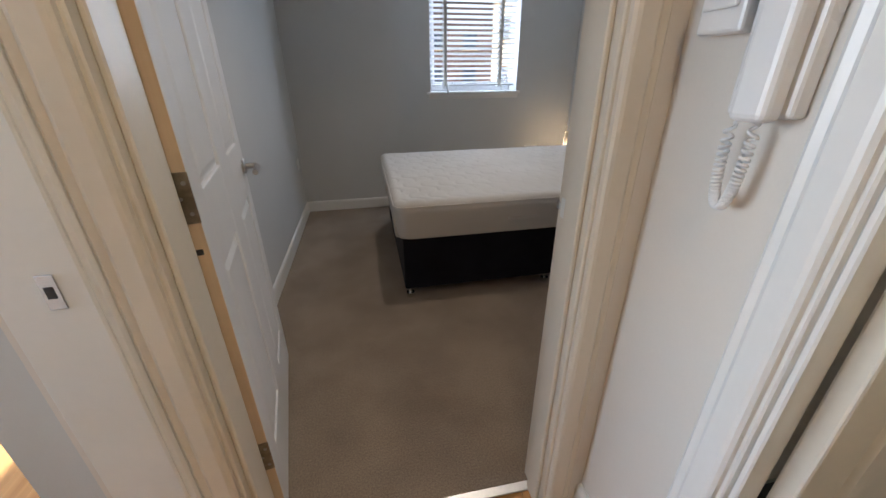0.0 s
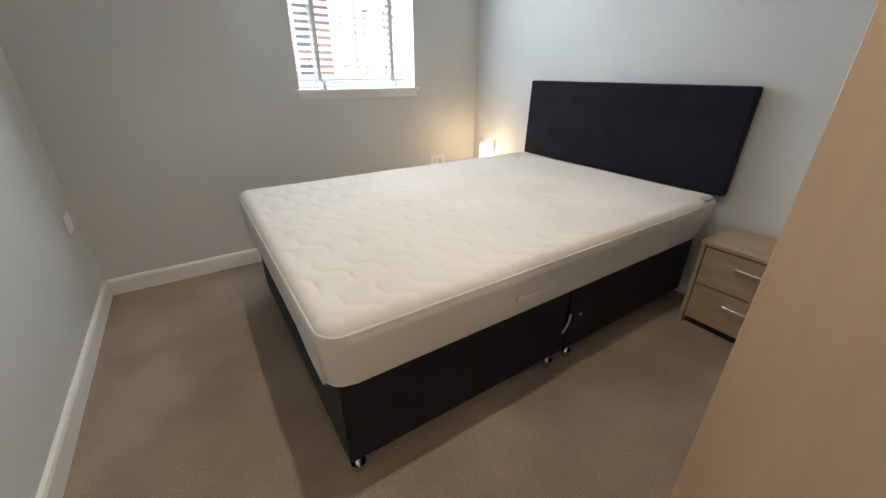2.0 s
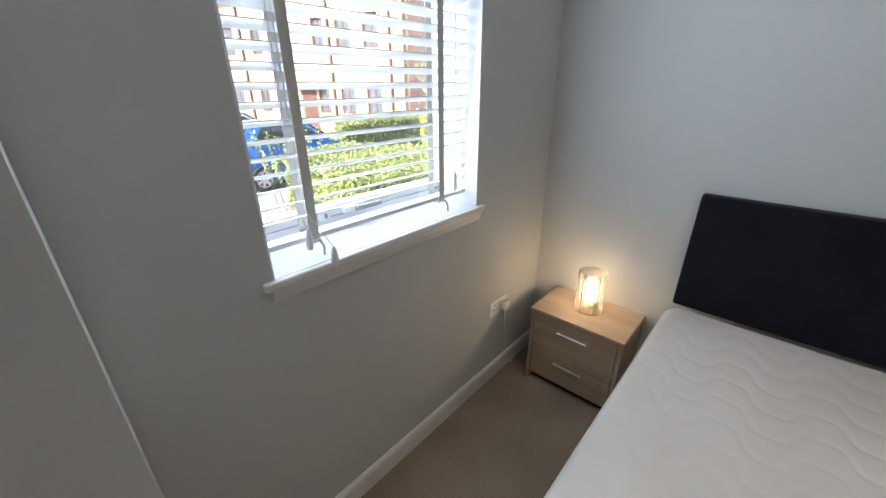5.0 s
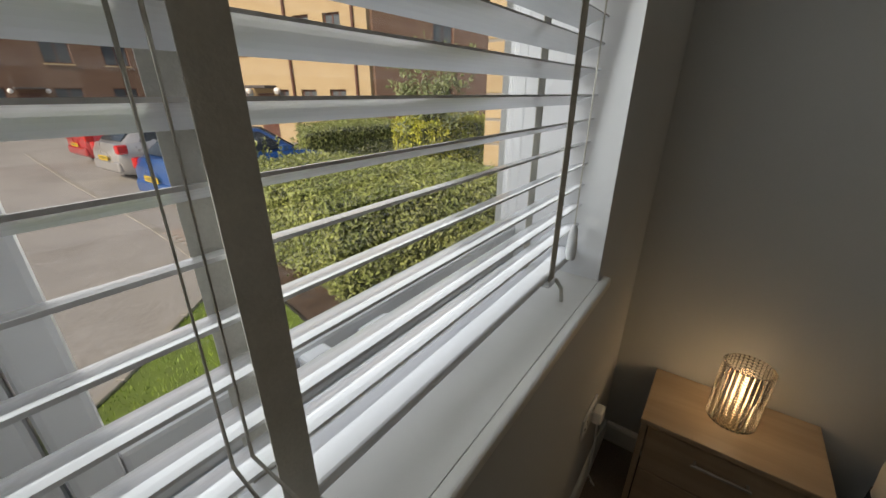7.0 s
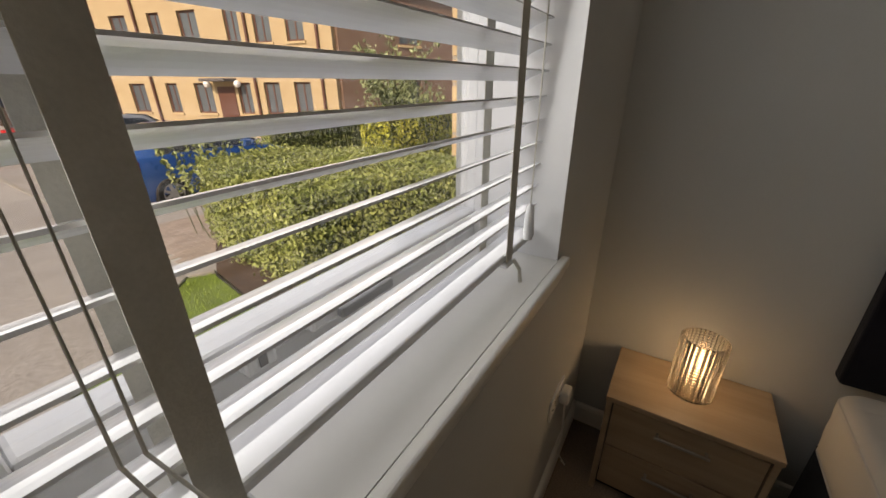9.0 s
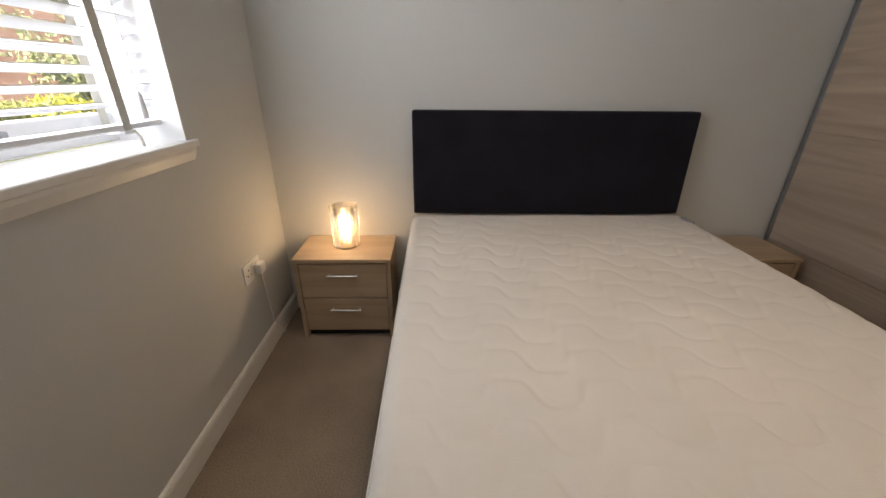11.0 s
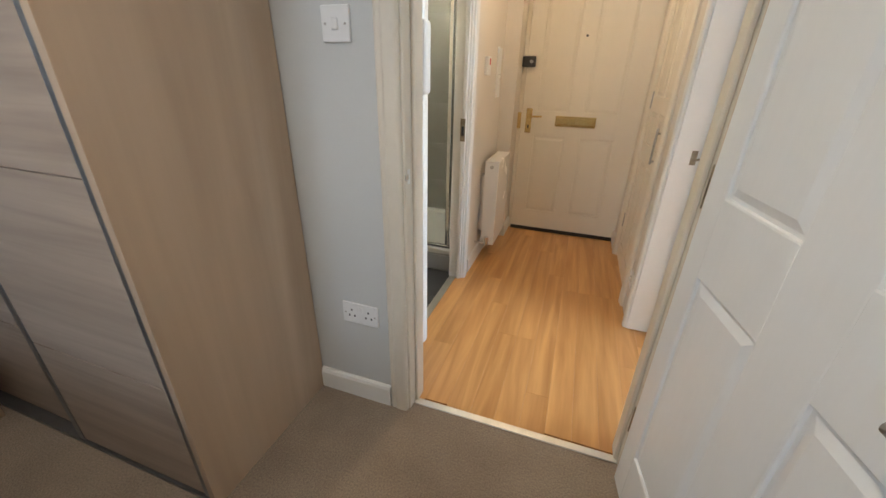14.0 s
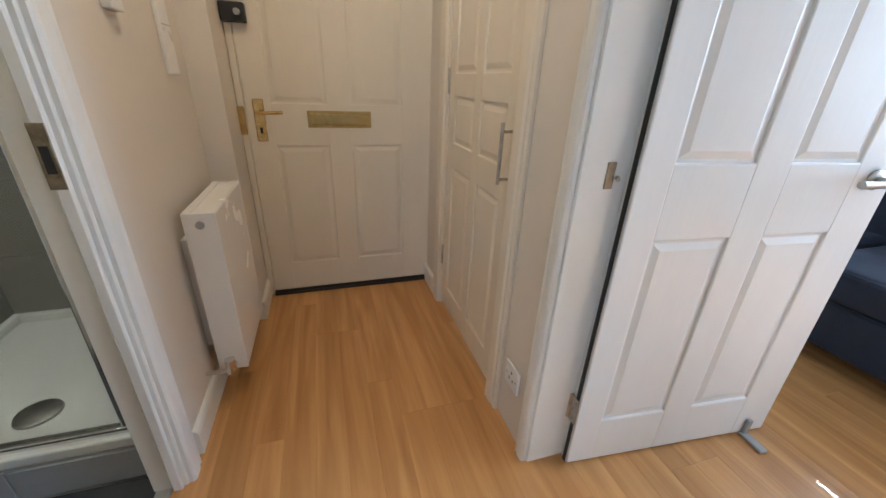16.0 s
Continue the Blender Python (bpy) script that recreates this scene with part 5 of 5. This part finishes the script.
def flats(name, label, p, q, depth, height, material, cols, rows, door_at=(), downpipes=()):
    """A block whose front runs from p to q; openings are recessed windows with frames, sills and lintels."""
    p, q = Vector((*p, 0)), Vector((*q, 0))
    L = (q - p).length
    ang = math.degrees(math.atan2(q.y - p.y, q.x - p.x))
    r = thing(name, pose(p.x, p.y, G, 0, 0, ang), label, "apartment building", "flats")
    # front wall in strips round the openings; local front at y = 0, outside towards -y
    bm = bmesh.new()
    holes = []
    for c0, c1 in cols:
        for z0, z1 in rows:
            holes.append((c0, c1, z0, z1))
    xs = sorted({0.0, L, *[c for h in cols for c in h]})
    zs = sorted({0.0, height, *[z for h in rows for z in h]})
    for x0, x1 in zip(xs, xs[1:]):
        col = any(abs(x0 - c0) < 1e-6 and abs(x1 - c1) < 1e-6 for c0, c1 in cols)
        if not col:
            bx(bm, x0, x1, 0, 0.3, 0, height)
            continue
        for z0, z1 in zip(zs, zs[1:]):
            if not any(abs(z0 - a) < 1e-6 and abs(z1 - b) < 1e-6 for a, b in rows):
                bx(bm, x0, x1, 0, 0.3, z0, z1)
    bx(bm, 0, 0.3, 0.3, depth, 0, height)
    bx(bm, L - 0.3, L, 0.3, depth, 0, height)
    bx(bm, 0.3, L - 0.3, depth - 0.3, depth, 0, height)
    part("wall", bm, material, r)
    bm = bmesh.new()
    v = [bm.verts.new(c) for c in ((-0.4, -0.5, height), (L + 0.4, -0.5, height), (L + 0.4, depth + 0.5, height), (-0.4, depth + 0.5, height), (0.2, depth / 2, height + 2.6), (L - 0.2, depth / 2, height + 2.6))]
    for f in ((0, 1, 5, 4), (2, 3, 4, 5), (0, 4, 3), (1, 2, 5), (0, 3, 2, 1)):
        bm.faces.new([v[i] for i in f])
    part("roof", bm, ROOF, r)
    for c0, c1, z0, z1 in holes:
        w = part("window", box(c0, c1, 0.10, 0.14, z0, z0 + 0.07), FRAMEB, r)
        part("frame", box(c0, c0 + 0.07, 0.10, 0.14, z0 + 0.07, z1), FRAMEB, w)
        part("frame", box(c1 - 0.07, c1, 0.10, 0.14, z0 + 0.07, z1), FRAMEB, w)
        part("frame", box(c0 + 0.07, c1 - 0.07, 0.10, 0.14, z1 - 0.07, z1), FRAMEB, w)
        part("mullion", box((c0 + c1) / 2 - 0.03, (c0 + c1) / 2 + 0.03, 0.105, 0.135, z0 + 0.07, z1 - 0.07), FRAMEB, w)
        part("pane", box(c0 + 0.05, c1 - 0.05, 0.118, 0.124, z0 + 0.05, z1 - 0.05), WINP, w)
        part("sill", box(c0 - 0.06, c1 + 0.06, -0.06, 0.10, z0 - 0.09, z0 - 0.001), STONE, r)
        part("curtain", box(c0 + 0.08, c0 + 0.08 + (c1 - c0) * 0.3, 0.16, 0.18, z0 + 0.06, z1 - 0.06), UPVC, w)
    for c in door_at:
        d = part("door", box(c, c + 0.95, -0.03, -0.002, 0.05, 2.1, 0.01), FRAMEB, r, "dark red entrance door")
        part("canopy", box(c - 0.2, c + 1.15, -0.7, -0.002, 2.3, 2.42, 0.02), ROOF, r)
        for s in (-0.35, 1.3):
            part("globe_light", lathe([(0.0, 2.05), (0.10, 2.09), (0.15, 2.2), (0.10, 2.31), (0.0, 2.35)], 14, (c + s, -0.17)), UPVC, r, "white globe lamp", smooth=True)
    for c in downpipes:
        part("downpipe", rod((c, -0.07, 0), (c, -0.07, height), 0.06, 10), FRAMEB, r)
    return r


flats("apartment_building", "sunlit tan brick block of flats with dark red windows", (9.3, 27.5), (12.4, 15.6), 9, 6.2, BRICKT,
      [(1.0, 2.0), (3.3, 4.0), (5.0, 6.0), (7.4, 8.1), (8.8, 9.6), (10.3, 11.1)], [(1.0, 2.25), (3.7, 5.0)], (6.3,), (2.6, 8.45, 11.7))
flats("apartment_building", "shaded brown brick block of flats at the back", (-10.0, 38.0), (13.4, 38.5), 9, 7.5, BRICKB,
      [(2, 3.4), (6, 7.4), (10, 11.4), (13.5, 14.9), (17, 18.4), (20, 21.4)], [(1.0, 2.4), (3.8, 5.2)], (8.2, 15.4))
# Side wing turned from the sun; its shade is put into the brown colour.
flats("apartment_building", "brick wing beside the tan flats, its shade painted in dark brown", (12.6, 15.5), (24.0, 13.0), 8, 6.2, BRICKB,
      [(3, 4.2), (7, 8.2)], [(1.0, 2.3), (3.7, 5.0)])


# ---- cars ----
def car(m, paint, label):
    """A small hatchback; nose along local +x, the rear bumper at x = 0."""
    r = thing("car", m, label, "car", "parked cars")
    L, W = 3.75, 1.68
    stations = [(0.0, 0.34, 0.80), (0.06, 0.24, 0.95), (0.30, 0.20, 1.00), (0.9, 0.19, 0.97), (1.7, 0.18, 0.95), (2.6, 0.18, 0.93), (3.1, 0.19, 0.86), (3.55, 0.22, 0.72), (3.72, 0.28, 0.58), (3.75, 0.34, 0.5)]
    bm = bmesh.new()
    rings = []
    for x, z0, z1 in stations:
        tap = 1 - 0.16 * max(0, (x - 2.9) / 0.85) ** 2 - 0.12 * max(0, (0.25 - x) / 0.25) ** 2
        hw = W / 2 * tap
        zm = z0 + (z1 - z0) * 0.5
        ring = [(-hw * 0.86, z0), (-hw * 0.97, z0 + 0.10), (-hw, zm), (-hw * 0.975, z1 - 0.10), (-hw * 0.90, z1 - 0.015), (-hw * 0.5, z1 + 0.02),
                (hw * 0.5, z1 + 0.02), (hw * 0.90, z1 - 0.015), (hw * 0.975, z1 - 0.10), (hw, zm), (hw * 0.97, z0 + 0.10), (hw * 0.86, z0)]
        rings.append([bm.verts.new((x, y, z)) for y, z in ring])
    for a, b in zip(rings, rings[1:]):
        for k in range(12):
            bm.faces.new((a[k], a[(k + 1) % 12], b[(k + 1) % 12], b[k]))
    bm.faces.new(rings[0])
    bm.faces.new(rings[-1][::-1])
    body = part("body", bm, paint, r, smooth=True)
    # greenhouse
    bm = bmesh.new()
    base = [(0.12, 0.70), (0.75, 0.78), (1.6, 0.78), (2.75, 0.72)]
    top = [(0.66, 0.52), (1.05, 0.58), (1.55, 0.58), (2.0, 0.53)]
    zt = [1.38, 1.46, 1.47, 1.41]
    lo = [[bm.verts.new((x, s * y, 0.93)) for x, y in base] for s in (-1, 1)]
    hi = [[bm.verts.new((x, s * y, z)) for (x, y), z in zip(top, zt)] for s in (-1, 1)]
    for s in (0, 1):
        for i in range(3):
            bm.faces.new((lo[s][i], lo[s][i + 1], hi[s][i + 1], hi[s][i]))
    for i in range(3):
        bm.faces.new((hi[0][i], hi[0][i + 1], hi[1][i + 1], hi[1][i]))
    bm.faces.new((lo[0][0], hi[0][0], hi[1][0], lo[1][0]))
    bm.faces.new((lo[0][3], hi[0][3], hi[1][3], lo[1][3]))
    bmesh.ops.bevel(bm, geom=list(bm.edges), offset=0.06, segments=3, affect="EDGES", profile=0.5)
    part("cabin", bm, paint, r, smooth=True)

    def quad(name, pts, off, parent=r):
        b = bmesh.new()
        f = [b.verts.new(Vector(p) + Vector(off)) for p in pts]
        k = [b.verts.new(Vector(p) - Vector(off)) for p in pts]
        b.faces.new(f)
        b.faces.new(k[::-1])
        n_ = len(pts)
        for i in range(n_):
            b.faces.new((f[i], f[(i + 1) % n_], k[(i + 1) % n_], k[i]))
        return part(name, b, CARG, parent, "dark car glass")
    for s in (-1, 1):
        quad("side_window", [(0.52, s * 0.735, 0.98), (1.32, s * 0.762, 0.98), (1.32, s * 0.615, 1.39), (0.88, s * 0.600, 1.36)], (0, s * 0.012, 0.004))
        quad("side_window", [(1.40, s * 0.765, 0.98), (2.42, s * 0.735, 0.98), (1.92, s * 0.585, 1.35), (1.40, s * 0.615, 1.39)], (0, s * 0.012, 0.004))
        b = box(0.0, 0.24, s * 0.715 - 0.10, s * 0.715 + 0.095, 0.72, 0.95, 0.045, 3)
        part("tail_light", b, TAILL, r, "red tail light")
        part("door_mirror", box(2.15, 2.30, s * 0.90 - 0.08, s * 0.90 + 0.08, 0.95, 1.08, 0.03, 2), paint, r)
        part("headlight", box(3.35, 3.60, s * 0.62 - 0.13, s * 0.62 + 0.13, 0.58, 0.74, 0.04, 2), UPVC, r)
        for x in (0.62, 3.02):
            y = s * 0.765
            ty = part("tyre", lathe([(0.19, -0.09), (0.27, -0.095), (0.297, -0.07), (0.297, 0.07), (0.27, 0.095), (0.19, 0.09)], 28), TYRE, r, smooth=True)
            ty.matrix_local = Matrix.Translation((x, y, 0.297)) @ Matrix.Rotation(math.pi / 2, 4, "X")
            b = lathe([(0.195, 0.07), (0.185, 0.080), (0.165, 0.076)], 28)
            for k in range(7):
                a = 2 * math.pi * k / 7
                c, d = math.cos(a), math.sin(a)
                n0 = len(b.verts)
                bx(b, 0.03, 0.175, -0.028, 0.028, 0.068, 0.084)
                b.verts.ensure_lookup_table()
                for vv in b.verts[n0:]:
                    vv.co = Vector((vv.co.x * c - vv.co.y * d, vv.co.x * d + vv.co.y * c, vv.co.z))
            cyl(b, (0, 0, 0.05), (0, 0, 0.088), 0.05, 14)
            rim = part("rim", b, CARS, ty, "silver seven-spoke wheel rim")
            rim.matrix_local = Matrix.Rotation(0 if s < 0 else math.pi, 4, "X")
            part("hub_back", rod((0, 0, -0.05), (0, 0, 0.05), 0.19, 24), BLACKP, ty)
    quad("rear_window", [(0.20, -0.60, 1.00), (0.20, 0.60, 1.00), (0.60, 0.48, 1.34), (0.60, -0.48, 1.34)], (-0.02, 0, 0.02))
    quad("windscreen", [(2.70, -0.64, 0.97), (2.70, 0.64, 0.97), (2.02, 0.50, 1.42), (2.02, -0.50, 1.42)], (0.02, 0, 0.02))
    part("bumper", box(-0.05, 0.10, -0.74, 0.74, 0.30, 0.55, 0.05, 3), paint, r)
    np_ = part("number_plate", box(-0.062, -0.05, -0.26, 0.26, 0.56, 0.67, 0.002), PLATEY, r, "yellow rear number plate")
    for k in range(7):
        part("character", box(-0.0635, -0.0622, -0.21 + 0.062 * k, -0.175 + 0.062 * k, 0.585, 0.645), BLACKP, np_)
    return r


HEAD = 5.0
_c, _s = math.cos(radians(HEAD)), math.sin(radians(HEAD))
for k, (paint, label) in enumerate(((CARB, "blue hatchback parked beyond the hedge"), (CARS, "silver hatchback parked beside the blue one"), (CARR, "red hatchback parked at the end of the row"))):
    car(pose(3.42 + 0.25 * k, 12.1 + 4.0 * k, G, 0, 0, HEAD), paint, label)

# ---- floors in pieces ----
lam = struct("floor_laminate", box(LX0, HX1 + 0.04, LYA, 0.53, -0.1, -0.010), LAMINATE, "oak laminate floor of narrow boards through hall and lounge", "floor")
struct("floor_bathroom", box(HX1 + 0.04, 2.45, -1.46, 0.42, -0.1, -0.010), GROUT, "dark tiled shower room floor", "floor")
_planks = {}
rng = random.Random(4)


def plank(length, width):
    key = (round(length, 3), round(width, 3))
    if key not in _planks:
        me = bpy.data.meshes.new("plank")
        b = box(0, width - 0.0003, 0, length - 0.0003, -0.012, 0.0, 0.0004)
        bmesh.ops.recalc_face_normals(b, faces=b.faces)
        b.to_mesh(me)
        b.free()
        me.materials.append(LAMINATE)
        _planks[key] = me
    return _planks[key]


x, PW = HX1 + 0.04, 0.096
while x > -2.6:
    w = PW
    x -= w
    y0, y1 = (-1.60, 0.53) if x > HX0 - 0.02 else (-1.55, LYB if x < X0 - 0.2 else 0.45)
    y = y0 - rng.choice((0.1, 0.3, 0.5, 0.7, 0.9, 1.0)) * 0.9
    while y < y1:
        a, c = max(y, y0), min(y + 1.1, y1)
        if c - a > 0.03:
            p = new("plank", plank(c - a, w))
            p.location = (x, a, 0)
            p.parent = lam
        y += 1.1


def tiles(parent, material, origin, du, dv, n, u0, u1, v0, v1, tu, tv, gap=0.004, th=0.008, shift=0.0):
    """Tiles on a plane: origin + u*du + v*dv, proud along n."""
    o, du, dv, n = Vector(origin), Vector(du), Vector(dv), Vector(n)
    v, row = v0, 0
    cache = {}
    while v < v1 - 1e-4:
        vv = min(v + tv, v1)
        u = u0 - (shift * (row % 2)) * tu
        while u < u1 - 1e-4:
            a, c = max(u, u0), min(u + tu, u1)
            if c - a > 0.01:
                key = (round(c - a, 3), round(vv - v, 3))
                if key not in cache:
                    me = bpy.data.meshes.new("tile")
                    b = box(0, c - a - gap, 0, vv - v - gap, 0, th, 0.001)
                    bmesh.ops.recalc_face_normals(b, faces=b.faces)
                    b.to_mesh(me)
                    b.free()
                    me.materials.append(material)
                    cache[key] = me
                t = new("tile", cache[key])
                m = Matrix((du, dv, n)).transposed().to_4x4()
                m.translation = o + du * a + dv * v
                t.matrix_world = m
                t.parent = parent
            u += tu
        v, row = vv, row + 1


fb = bpy.data.objects["floor_bathroom"]
tiles(fb, FTILE, (HX1 + 0.08, -0.56, -0.010), (1, 0, 0), (0, 1, 0), (0, 0, 1), 0.0, 1.45, 0.0, 0.95, 0.33, 0.33, th=0.010)
wt = tagged(thing("wall_tiling", Matrix(), "large grey tiles lining the shower", "tiling", kind="structure"))
part("backing", box(1.655, 1.664, -1.384, -0.58, 0.0, H), GROUT, wt)
part("backing", box(HX1 + 0.087, 1.655, -1.384, -1.376, 0.0, H), GROUT, wt)
part("backing", box(HX1 + 0.086, HX1 + 0.092, -1.376, -0.56, 0.0, H), GROUT, wt)
tiles(wt, WTILE, (1.655, -1.376, 0.10), (0, 1, 0), (0, 0, 1), (-1, 0, 0), 0.0, 0.79, 0.0, 2.2, 0.60, 0.30, 0.003)
tiles(wt, WTILE, (1.655, -1.376, 0.10), (-1, 0, 0), (0, 0, 1), (0, 1, 0), 0.0, 0.735, 0.0, 2.2, 0.60, 0.30, 0.003)
tiles(wt, WTILE, (HX1 + 0.092, -0.56, 0.10), (0, -1, 0), (0, 0, 1), (1, 0, 0), 0.0, 0.81, 0.0, 2.2, 0.60, 0.30, 0.003)
part("riser_backing", box(0.913, 1.66, -0.583, -0.575, 0.0, 0.112), GROUT, wt)
tiles(wt, CTILE, (0.913, -0.575, 0.0), (1, 0, 0), (0, 0, 1), (0, 1, 0), 0.0, 0.74, 0.0, 0.112, 0.33, 0.112, 0.004)
